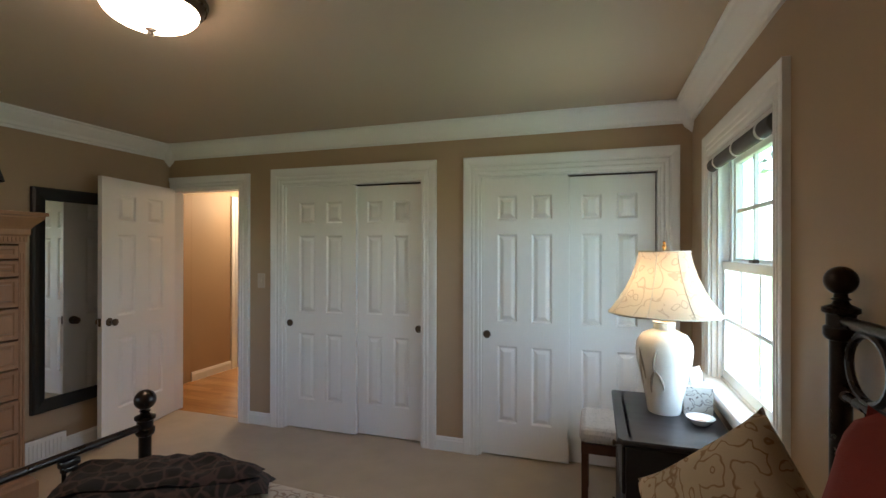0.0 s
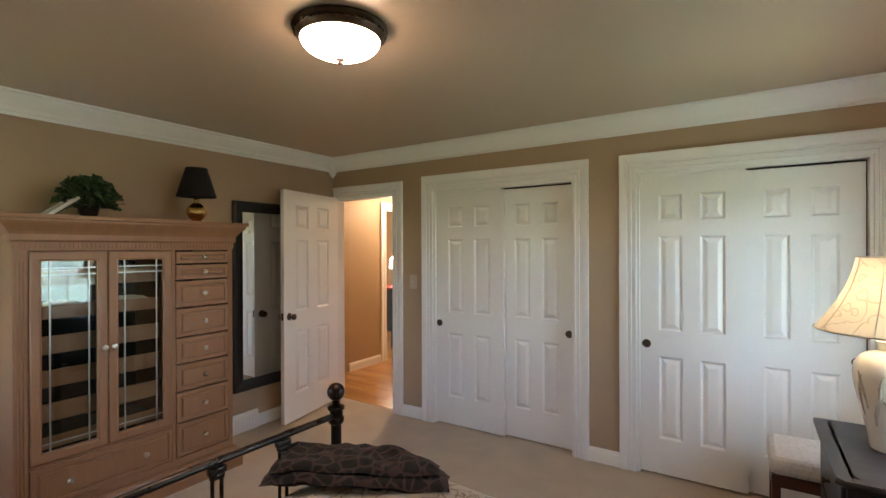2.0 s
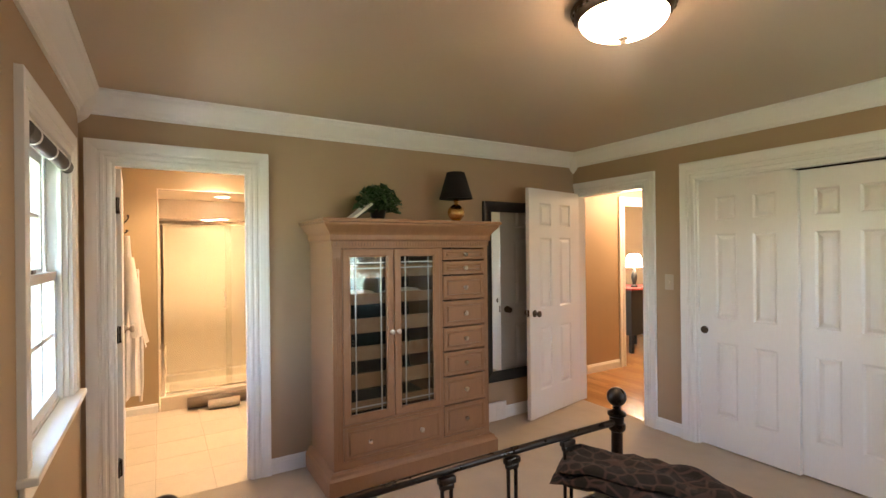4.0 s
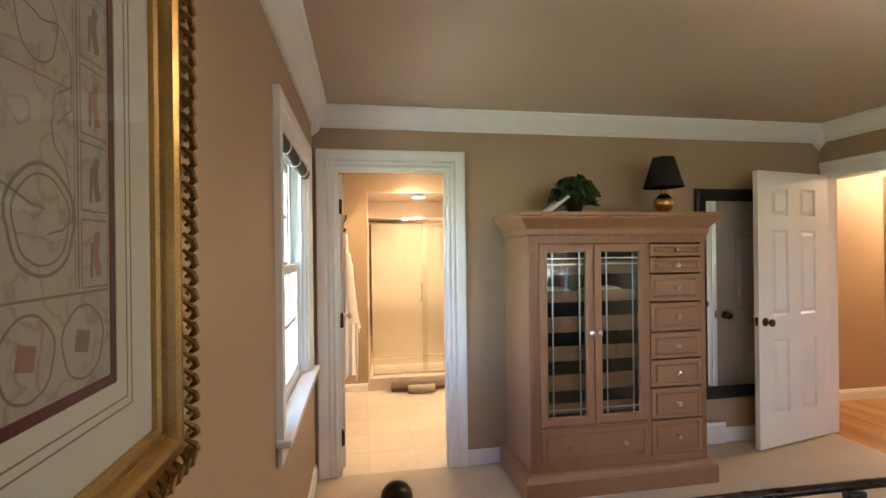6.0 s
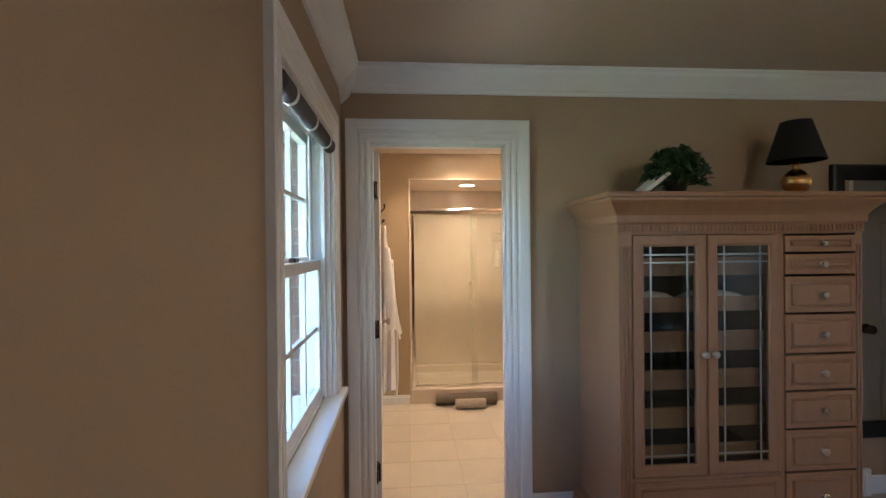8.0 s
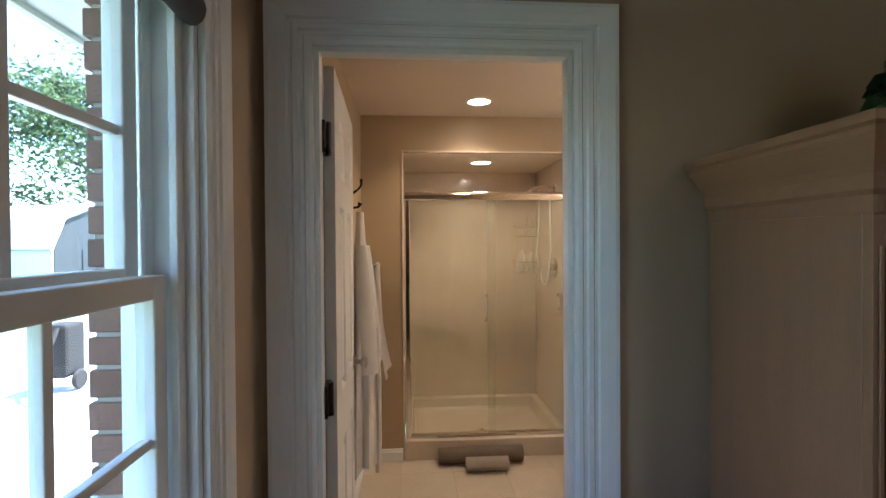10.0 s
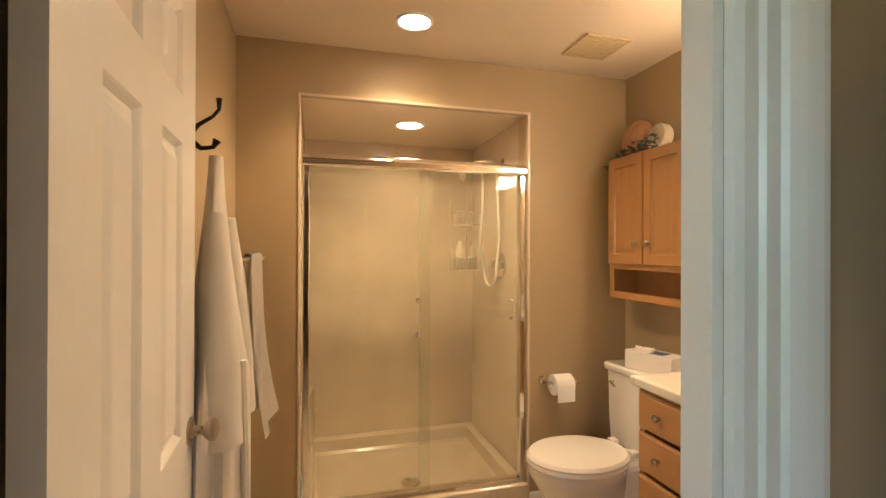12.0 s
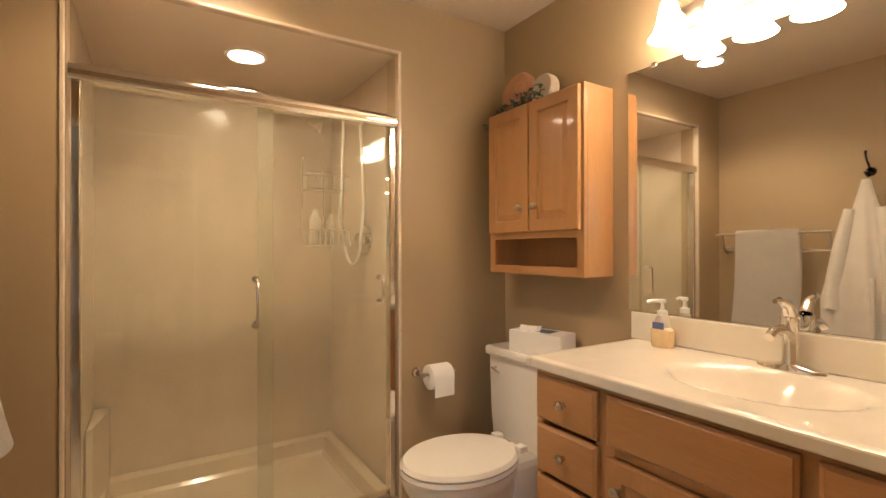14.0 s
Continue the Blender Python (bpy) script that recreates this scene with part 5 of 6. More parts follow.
def wire_caddy(x0, x1, y0_, y1_, tiers):
    """Two wire baskets on long uprights with hooks at the top."""
    c = thing("shower_caddy", "chrome wire caddy with two baskets in the shower", "caddy", ((x0 + x1) / 2, y1_, tiers[0]))
    bm = bmesh.new()
    top = tiers[-1] + 0.14
    for y in (y0_, (y0_ + y1_) / 2, y1_):
        addtube(bm, [(x0, y, tiers[0]), (x0, y, top), (x0 + 0.012, y, top + 0.02), (x0 + 0.03, y, top + 0.01)], 0.0028, 6)
    part("upright", bm, M_CHROME, c, True)
    for z in tiers:
        bm = bmesh.new()
        for h in (0.0, 0.075):
            addtube(bm, [(x0, y0_, z + h), (x1, y0_, z + h), (x1, y1_, z + h), (x0, y1_, z + h), (x0, y0_, z + h)], 0.0026, 6)
        for k in range(9):
            y = y0_ + (y1_ - y0_) * k / 8
            addtube(bm, [(x0, y, z), (x1, y, z), (x1, y, z + 0.075)], 0.0018, 6)
        part("basket", bm, M_CHROME, c, True)


wire_caddy(-6.02, -5.93, 1.03, 1.24, (1.23, 1.50))
for x, y, z, r, h in ((-5.975, 1.08, 1.2335, 0.027, 0.17), (-5.975, 1.16, 1.2335, 0.024, 0.15)):
    q = thing("shampoo_bottle", "pale plastic bottle standing in the shower caddy", "bottle", (x, y, z), "shower bottles")
    lathe("bottle", [(r * 0.9, 0), (r, 0.006), (r, h * 0.75), (r * 0.5, h * 0.86), (r * 0.45, h), (0, h)], (x, y, z), M_PLASTIC, q, 18)


# downlights and vent
def downlight(x, y, z, r):
    c = thing("downlight", "lit round recessed ceiling downlight", "ceiling light", (x, y, z), "bathroom downlights")
    lathe("ring", [(r + 0.012, 0.0), (r + 0.012, -0.005), (r, -0.008), (r - 0.006, -0.002), (r - 0.006, 0.0)], (x, y, z - 0.0005), M_WHITE, c, 32)
    lathe("lens", [(0.0, -0.004), (r - 0.007, -0.003), (r - 0.007, -0.0012), (0, -0.0012)], (x, y, z), M_DOWN, c, 32)


downlight(-5.22, 0.64, BZ, 0.068)
downlight(-5.93, 0.76, SH[2] - 0.004, 0.075)
c = thing("ceiling_vent", "cream slatted exhaust vent in the ceiling", "vent", (-5.22, 1.5, BZ))
bm = bmesh.new()
addbox(bm, (-5.34, 1.39, BZ - 0.012), (-5.11, 1.405, BZ - 0.0005), 0.003)
addbox(bm, (-5.34, 1.605, BZ - 0.012), (-5.11, 1.62, BZ - 0.0005), 0.003)
for x in (-5.34, -5.125):
    addbox(bm, (x, 1.405, BZ - 0.012), (x + 0.015, 1.605, BZ - 0.0005), 0.003)
for k in range(10):
    addbox(bm, (-5.316 + k * 0.019, 1.405, BZ - 0.012), (-5.307 + k * 0.019, 1.605, BZ - 0.003))
part("grille", bm, M_GRILLE, c)
# Dark sheet above the slats paints the shade inside the duct.
boxpart("duct_shade", (-5.325, 1.405, BZ - 0.0025), (-5.125, 1.605, BZ - 0.0006), M_DARK, c)

# ---- toilet ----
TX = -5.21
c = thing("toilet", "white porcelain toilet with closed lid", "toilet", (TX, 1.5, 0))
def oval(cx, cy, rx, ry, z, n=36, egg=0.0):
    return [(cx + rx * math.cos(a) * (1 + egg * math.sin(a)), cy + ry * math.sin(a), z) for a in [6.2832 * k / n for k in range(n)]]
def loft(name, rings, material, parent):
    bm = bmesh.new()
    rows = [[bm.verts.new(v) for v in r] for r in rings]
    for p, q in zip(rows, rows[1:]):
        for k in range(len(p)):
            bm.faces.new((p[k], p[(k + 1) % len(p)], q[(k + 1) % len(p)], q[k]))
    bm.faces.new(rows[0]), bm.faces.new(rows[-1])
    return part(name, bm, material, parent, True)
BC = 1.405
loft("bowl", [oval(TX, BC + 0.10, 0.115, 0.22, 0.0), oval(TX, BC + 0.10, 0.105, 0.21, 0.05), oval(TX, BC + 0.07, 0.10, 0.19, 0.16), oval(TX, BC + 0.03, 0.135, 0.21, 0.26), oval(TX, BC, 0.178, 0.228, 0.345), oval(TX, BC, 0.185, 0.236, 0.375), oval(TX, BC, 0.18, 0.23, 0.39)], M_PORC, c)
loft("seat", [oval(TX, BC, 0.188, 0.238, 0.3905), oval(TX, BC, 0.192, 0.242, 0.398), oval(TX, BC, 0.188, 0.238, 0.410)], M_PORC, c)
loft("lid", [oval(TX, BC + 0.002, 0.187, 0.237, 0.4105), oval(TX, BC + 0.002, 0.190, 0.240, 0.420), oval(TX, BC + 0.002, 0.178, 0.228, 0.433), oval(TX, BC + 0.002, 0.10, 0.14, 0.438)], M_PORC, c)
boxpart("pedestal_back", (TX - 0.10, 1.58, 0.0), (TX + 0.10, 1.80, 0.385), M_PORC, c, 0.03)
loft("tank", [[(TX + sx * w, y, z) for sx, y in ((-1, 1.715), (1, 1.715), (1, 1.905), (-1, 1.905))] for w, z in ((0.19, 0.386), (0.205, 0.5), (0.215, 0.735))], M_PORC, c)
boxpart("tank_lid", (TX - 0.232, 1.695, 0.7355), (TX + 0.232, 1.91, 0.778), M_PORC, c, 0.014)
tube("flush_lever", [(TX - 0.17, 1.714, 0.685), (TX - 0.17, 1.695, 0.685), (TX - 0.12, 1.690, 0.672)], 0.007, M_CHROME, c, 8)
for x in (TX - 0.075, TX + 0.075):
    boxpart("hinge", (x - 0.02, 1.625, 0.4106), (x + 0.02, 1.665, 0.438), M_PORC, c, 0.006)
c = thing("tissue_carton", "white tissue carton with blue opening on the tank", "tissue box", (TX + 0.02, 1.79, 0.778))
tm = pose(TX + 0.03, 1.80, 0.7785, 0, 0, 14)
boxpart("carton", (-0.125, -0.06, 0), (0.125, 0.06, 0.088), M_PAPER, c, 0.002, tm)
boxpart("opening", (-0.075, -0.035, 0.0882), (0.06, 0.035, 0.0895), mat("blue_card", (0.10, 0.13, 0.22), 0.6, vary=0.05), c, 0, tm)
cushion("tissue", 0.10, 0.06, 0.03, tm @ pose(-0.04, -0.03, 0.085, 60, 0, 10), M_PAPER, c, 8)

c = thing("paper_holder", "bronze holder with a white toilet paper roll", "paper holder", (BX0, 1.48, 0.655))
bm = bmesh.new()
for y in (1.405, 1.56):
    addlathe(bm, [(0.022, 0), (0.018, 0.01), (0.009, 0.014), (0.008, 0.065), (0.012, 0.07), (0, 0.074)], (BX0 + 0.0005, y, 0.665), 16, pose(0, 0, 0, 0, 90))
addtube(bm, [(BX0 + 0.062, 1.405, 0.665), (BX0 + 0.062, 1.56, 0.665)], 0.006, 8)
part("bracket", bm, M_NICKEL, c, True)
lathe("roll", [(0.018, -0.052), (0.052, -0.052), (0.054, -0.048), (0.054, 0.048), (0.052, 0.052), (0.018, 0.052), (0.018, -0.052)], (BX0 + 0.062, 1.485, 0.652), M_PAPER, c, 32, pose(0, 0, 0, 90))
boxpart("loose_sheet", (BX0 + 0.1145, 1.436, 0.575), (BX0 + 0.116, 1.534, 0.655), M_PAPER, c)

# ---- wall cabinet ----
def shaker(name, ya, xa, xb, za, zb, parent, knobx=None, knobz=None, material=M_MAPLE):
    """A raised-panel front facing south at y = ya."""
    bm = bmesh.new()
    rings = []
    for ins, d in ((0, 0.018), (0, 0.003), (0.004, 0), (0.048, 0), (0.054, 0.008), (0.060, 0.008), (0.080, 0.003)):
        lim = min(xb - xa, zb - za) * 0.42
        ins = min(ins, lim)
        rings.append([bm.verts.new((x, ya + d, z)) for x, z in ((xa + ins, za + ins), (xb - ins, za + ins), (xb - ins, zb - ins), (xa + ins, zb - ins))])
    for p, q in zip(rings, rings[1:]):
        for j in range(4):
            bm.faces.new((p[j], p[(j + 1) % 4], q[(j + 1) % 4], q[j]))
    bm.faces.new(rings[-1]), bm.faces.new(rings[0])
    ob = part(name, bm, material, parent)
    if knobx is not None:
        lathe("knob", [(0.008, 0), (0.006, 0.009), (0.013, 0.016), (0.014, 0.022), (0.008, 0.027), (0, 0.028)], (knobx, ya, knobz), M_NICKEL, ob, 14, pose(0, 0, 0, 90))
    return ob


def slab_drawer(xa, xb, za, zb, ya, parent, knobs):
    bm = bmesh.new()
    rings = [[bm.verts.new((x, ya + d, z)) for x, z in ((xa + i, za + i), (xb - i, za + i), (xb - i, zb - i), (xa + i, zb - i))] for i, d in ((0, 0.018), (0, 0.006), (0.006, 0.003), (0.009, 0.0))]
    for p, q in zip(rings, rings[1:]):
        for j in range(4):
            bm.faces.new((p[j], p[(j + 1) % 4], q[(j + 1) % 4], q[j]))
    bm.faces.new(rings[-1]), bm.faces.new(rings[0])
    ob = part("drawer", bm, M_MAPLEH, parent)
    for k in knobs:
        lathe("knob", [(0.008, 0), (0.006, 0.009), (0.013, 0.016), (0.014, 0.022), (0.008, 0.027), (0, 0.028)], (k, ya, (za + zb) / 2), M_NICKEL, ob, 14, pose(0, 0, 0, 90))


KX0, KX1, KY, KZ0, KZ1 = -5.47, -4.91, 1.772, 1.105, 1.828
c = thing("wall_cabinet", "honey maple wall cabinet with two doors and open shelf", "cabinet", ((KX0 + KX1) / 2, BY1, KZ0))
bm = bmesh.new()
for lo, hi in (((KX0, KY, KZ0), (KX0 + 0.016, BY1 - 0.001, KZ1)), ((KX1 - 0.016, KY, KZ0), (KX1, BY1 - 0.001, KZ1)), ((KX0 + 0.016, KY, KZ0), (KX1 - 0.016, BY1 - 0.001, KZ0 + 0.016)), ((KX0 + 0.016, KY, KZ1 - 0.016), (KX1 - 0.016, BY1 - 0.001, KZ1)), ((KX0 + 0.016, KY, 1.268), (KX1 - 0.016, BY1 - 0.001, 1.284)), ((KX0 + 0.016, BY1 - 0.008, KZ0 + 0.016), (KX1 - 0.016, BY1 - 0.001, KZ1 - 0.016))):
    addbox(bm, lo, hi, 0.0012)
part("carcass", bm, M_MAPLE, c)
bm = bmesh.new()
for lo, hi in (((KX0, KZ0), (KX0 + 0.035, KZ1)), ((KX1 - 0.035, KZ0), (KX1, KZ1)), ((KX0 + 0.035, KZ0), (KX1 - 0.035, KZ0 + 0.035)), ((KX0 + 0.035, 1.255), (KX1 - 0.035, 1.30)), ((KX0 + 0.035, KZ1 - 0.03), (KX1 - 0.035, KZ1))):
    addbox(bm, (lo[0], KY - 0.018, lo[1]), (hi[0], KY - 0.0002, hi[1]), 0.0012)
part("face_frame", bm, M_MAPLE, c)
shaker("door", KY - 0.0375, KX0 + 0.012, (KX0 + KX1) / 2 - 0.003, 1.282, KZ1 - 0.008, c, (KX0 + KX1) / 2 - 0.045, 1.385)
shaker("door", KY - 0.0375, (KX0 + KX1) / 2 + 0.003, KX1 - 0.012, 1.282, KZ1 - 0.008, c, (KX0 + KX1) / 2 + 0.045, 1.385)
# decor on the cabinet
for x, r, m_, rx in ((-5.37, 0.095, M_TERRA, 78), (-5.20, 0.066, M_BEIGEC, 82)):
    q = thing("decor_plate", "round painted decorative plate standing on the cabinet", "plate", (x, 1.86, KZ1), "decorative plates")
    lathe("disc", [(0.0, 0.0), (r * 0.9, 0.0), (r, 0.012), (r, 0.04), (r * 0.9, 0.052), (0, 0.055)], (x, 1.868, KZ1 + r - 0.002), m_, q, 30, pose(0, 0, 0, rx))
q = thing("dried_sprig", "dusty green dried sprig lying on the cabinet", "plant", (-5.35, 1.80, KZ1))
bm = bmesh.new()
for s in range(5):
    x0, y0_ = -5.16 - 0.06 * s, 1.80 + 0.012 * (s % 3)
    addtube(bm, [(x0, y0_, KZ1 + 0.012), (x0 - 0.1, y0_ - 0.01, KZ1 + 0.04 - 0.01 * s), (x0 - 0.2, y0_ - 0.02, KZ1 + 0.03 - 0.022 * s)], 0.0022, 6)
    for k in range(26):
        f = rng.random()
        p = Vector((x0 - 0.2 * f, y0_ - 0.02 * f + rng.uniform(-0.02, 0.02), max(KZ1 + 0.012 if x0 - 0.2 * f > KX0 else 0, KZ1 + 0.03 - 0.022 * s * f + rng.uniform(-0.02, 0.04))))
        sz = rng.uniform(0.013, 0.024)
        mm = Matrix.Translation(p) @ Euler((rng.uniform(-1, 1), rng.uniform(-1, 1), rng.uniform(0, 6.28))).to_matrix().to_4x4()
        bm.faces.new([bm.verts.new(mm @ Vector(v)) for v in ((0, -sz, 0), (sz * 0.5, 0, sz * 0.2), (0, sz, 0), (-sz * 0.5, 0, sz * 0.2))])
part("sprig", bm, M_SPRIG, q)

# ---- vanity ----
VX0, VX1, VY, VT = -4.80, BX1 - 0.002, 1.415, 0.884
c = thing("vanity", "honey maple vanity with cultured marble top and drawers", "vanity", ((VX0 + VX1) / 2, 1.66, 0))
bm = bmesh.new()
addbox(bm, (VX0, VY + 0.02, 0.10), (VX0 + 0.018, BY1 - 0.001, 0.848), 0.001)
addbox(bm, (VX1 - 0.018, VY + 0.02, 0.10), (VX1, BY1 - 0.001, 0.848), 0.001)
addbox(bm, (VX0 + 0.018, VY + 0.02, 0.10), (VX1 - 0.018, BY1 - 0.001, 0.118))
addbox(bm, (VX0 + 0.02, VY + 0.07, 0.0), (VX1 - 0.02, VY + 0.088, 0.0998))
part("carcass", bm, M_MAPLE, c)
bm = bmesh.new()
for lo, hi in (((VX0, 0.10), (VX0 + 0.03, 0.848)), ((-4.575, 0.10), (-4.515, 0.848)), ((-4.12, 0.10), (-4.06, 0.848)), ((VX1 - 0.025, 0.10), (VX1, 0.848)), ((VX0 + 0.03, 0.82), (-4.575, 0.848)), ((-4.515, 0.82), (-4.12, 0.848)), ((-4.06, 0.82), (VX1 - 0.025, 0.848)), ((VX0 + 0.03, 0.10), (-4.575, 0.13)), ((-4.515, 0.10), (-4.12, 0.13)), ((-4.06, 0.10), (VX1 - 0.025, 0.13)), ((-4.515, 0.675), (-4.12, 0.70))):
    addbox(bm, (lo[0], VY + 0.002, lo[1]), (hi[0], VY + 0.0198, hi[1]), 0.001)
part("face_frame", bm, M_MAPLE, c)
yf = VY - 0.0165
for za, zb in ((0.70, 0.832), (0.545, 0.685), (0.385, 0.53), (0.14, 0.37)):
    slab_drawer(VX0 + 0.012, -4.562, za, zb, yf, c, [VX0 + 0.125])
slab_drawer(-4.53, -4.105, 0.70, 0.832, yf, c, [])
slab_drawer(-4.075, VX1 - 0.01, 0.70, 0.832, yf, c, [])
shaker("door", yf, -4.53, -4.105, 0.14, 0.672, c, -4.49, 0.60)
shaker("door", yf, -4.075, VX1 - 0.01, 0.14, 0.672, c, -4.03, 0.60)
# top with a moulded oval bowl
bm = bmesh.new()
tx0, tx1, ty0, ty1 = VX0 - 0.018, VX1, VY - 0.03, BY1 - 0.001
nx, ny = 84, 44
scx, scy, srx, sry = -4.29, 1.655, 0.198, 0.15
grid = {}
for i in range(nx + 1):
    for k in range(ny + 1):
        x, y = tx0 + (tx1 - tx0) * i / nx, ty0 + (ty1 - ty0) * k / ny
        r = math.hypot((x - scx) / srx, (y - scy) / sry)
        z = VT
        if r < 1.08:
            f = min(1, (1.08 - r) / 1.08)
            z = VT - 0.13 * (1 - (1 - f) ** 2.6) ** 1.2
        edge = k == 0 or i == 0
        grid[i, k] = bm.verts.new((x + (0.004 if i == 0 else 0), y + (0.004 if k == 0 else 0), z - (0.003 if edge else 0)))
for i in range(nx):
    for k in range(ny):
        bm.faces.new((grid[i, k], grid[i + 1, k], grid[i + 1, k + 1], grid[i, k + 1]))
part("basin_top", bm, M_MARBLE, c, True)
bm = bmesh.new()
addbox(bm, (tx0, ty0, 0.849), (tx0 + 0.02, ty1, VT - 0.0025), 0.006)
addbox(bm, (tx0 + 0.02, ty0, 0.849), (tx1, ty0 + 0.02, VT - 0.0025), 0.006)
part("top_edge", bm, M_MARBLE, c)
boxpart("splash_back", (tx0, BY1 - 0.022, VT + 0.0005), (tx1, BY1 - 0.0012, 0.982), M_MARBLE, c, 0.004)
lathe("drain", [(0.022, 0), (0.022, 0.003), (0.0, 0.004)], (scx, scy + 0.01, VT - 0.128), M_CHROME, c, 20)

c = thing("faucet", "chrome single-lever basin faucet", "faucet", (-4.30, 1.865, VT))
loft("base_plate", [oval(-4.30, 1.862, 0.082, 0.027, VT + 0.0005), oval(-4.30, 1.862, 0.080, 0.026, VT + 0.008), oval(-4.30, 1.862, 0.03, 0.024, VT + 0.018)], M_CHROME, c)
lathe("body", [(0.024, 0.012), (0.019, 0.03), (0.018, 0.09), (0.021, 0.125), (0.022, 0.14), (0.0, 0.15)], (-4.30, 1.862, VT), M_CHROME, c, 24)
tube("spout", [(-4.30, 1.862, VT + 0.085), (-4.30, 1.82, VT + 0.112), (-4.30, 1.77, VT + 0.112), (-4.30, 1.742, VT + 0.098)], [0.016, 0.014, 0.012, 0.012], M_CHROME, c, 14)
tube("lever", [(-4.30, 1.862, VT + 0.145), (-4.30, 1.845, VT + 0.175), (-4.30, 1.80, VT + 0.19), (-4.30, 1.775, VT + 0.188)], [0.018, 0.014, 0.009, 0.006], M_CHROME, c, 12)
c = thing("soap_bottle", "clear pump bottle of amber hand soap", "soap", (-4.66, 1.845, VT))
loft("bottle", [oval(-4.66, 1.845, 0.036, 0.022, VT + 0.0005, 24), oval(-4.66, 1.845, 0.040, 0.025, VT + 0.01, 24), oval(-4.66, 1.845, 0.040, 0.025, VT + 0.058, 24), oval(-4.66, 1.845, 0.030, 0.02, VT + 0.066, 24)], mat("amber_soap", (0.84, 0.62, 0.34), 0.12, vary=0.05, bump=0, coat=0.5), c)
loft("clear_shoulder", [oval(-4.66, 1.845, 0.030, 0.02, VT + 0.0662, 24), oval(-4.66, 1.845, 0.026, 0.018, VT + 0.085, 24), oval(-4.66, 1.845, 0.016, 0.015, VT + 0.105, 24)], mat("clear_plastic", (0.62, 0.56, 0.47), 0.1, vary=0.02, bump=0, coat=0.5), c)
boxpart("label", (-4.68, 1.8185, VT + 0.062), (-4.64, 1.8225, VT + 0.085), mat("blue_label", (0.16, 0.18, 0.34), 0.5, vary=0.1), c, 0.001)
bm = bmesh.new()
addlathe(bm, [(0.016, 0.105), (0.016, 0.12), (0.007, 0.124), (0.005, 0.145), (0.012, 0.148), (0.012, 0.158), (0, 0.16)], (-4.66, 1.845, VT), 18)
addtube(bm, [(-4.66, 1.845, VT + 0.153), (-4.685, 1.83, VT + 0.153), (-4.70, 1.82, VT + 0.148)], 0.006, 8)
tagged(part("pump", bm, M_PAPER, c, True), "white pump top")

c = thing("bath_mirror", "wide frameless bathroom mirror over the vanity", "mirror", (-4.31, BY1, 1.42))
boxpart("mirror_glass", (-4.837, BY1 - 0.008, 0.986), (BX1 - 0.004, BY1 - 0.002, 1.86), M_MIRROR, c, 0.001)
bm = bmesh.new()
addbox(bm, (-4.839, BY1 - 0.010, 0.9825), (BX1 - 0.004, BY1 - 0.0015, 0.9858))
part("bottom_rail", bm, M_CHROME, c)
for x in (-4.74, -4.2):
    boxpart("clip", (x, BY1 - 0.0105, 1.852), (x + 0.018, BY1 - 0.0015, 1.868), M_CHROME, c, 0.001)

c = thing("vanity_light", "vanity light bar with four lit glass bells", "wall light", (-4.31, BY1, 1.97))
boxpart("back_plate", (-4.68, BY1 - 0.025, 1.935), (-4.04, BY1 - 0.0008, 2.01), M_NICKEL, c, 0.008)
for x in (-4.61, -4.45, -4.29, -4.13):
    tube("arm", [(x, BY1 - 0.026, 1.972), (x, BY1 - 0.07, 1.985), (x, BY1 - 0.105, 2.02), (x, BY1 - 0.11, 2.0)], 0.008, M_NICKEL, c, 10)
    lathe("glass_bell", [(0.0, 0.115), (0.022, 0.115), (0.028, 0.10), (0.034, 0.06), (0.045, 0.025), (0.062, 0.0), (0.058, 0.0), (0.0, 0.03)], (x, BY1 - 0.11, 1.882), M_VANITY, c, 28)

# towel rail, towel, robe
c = thing("towel_rail", "double nickel towel rail on scrolled brackets", "towel rail", (-5.18, BY0, 1.27))
bm = bmesh.new()
addtube(bm, [(-5.52, BY0 + 0.12, 1.31), (-4.85, BY0 + 0.12, 1.315)], 0.0075, 10)
addtube(bm, [(-5.52, BY0 + 0.055, 1.20), (-4.85, BY0 + 0.055, 1.20)], 0.0075, 10)
part("bar", bm, M_NICKEL, c, True)
for x in (-5.485, -4.87):
    bm = bmesh.new()
    addlathe(bm, [(0.024, 0), (0.02, 0.01), (0.01, 0.016), (0.0, 0.018)], (x, BY0 + 0.0005, 1.21), 18, pose(0, 0, 0, -90))
    addtube(bm, [(x, BY0 + 0.01, 1.21), (x, BY0 + 0.055, 1.19), (x, BY0 + 0.085, 1.22), (x, BY0 + 0.09, 1.27), (x, BY0 + 0.12, 1.315)], 0.008, 8)
    part("bracket", bm, M_NICKEL, c, True)


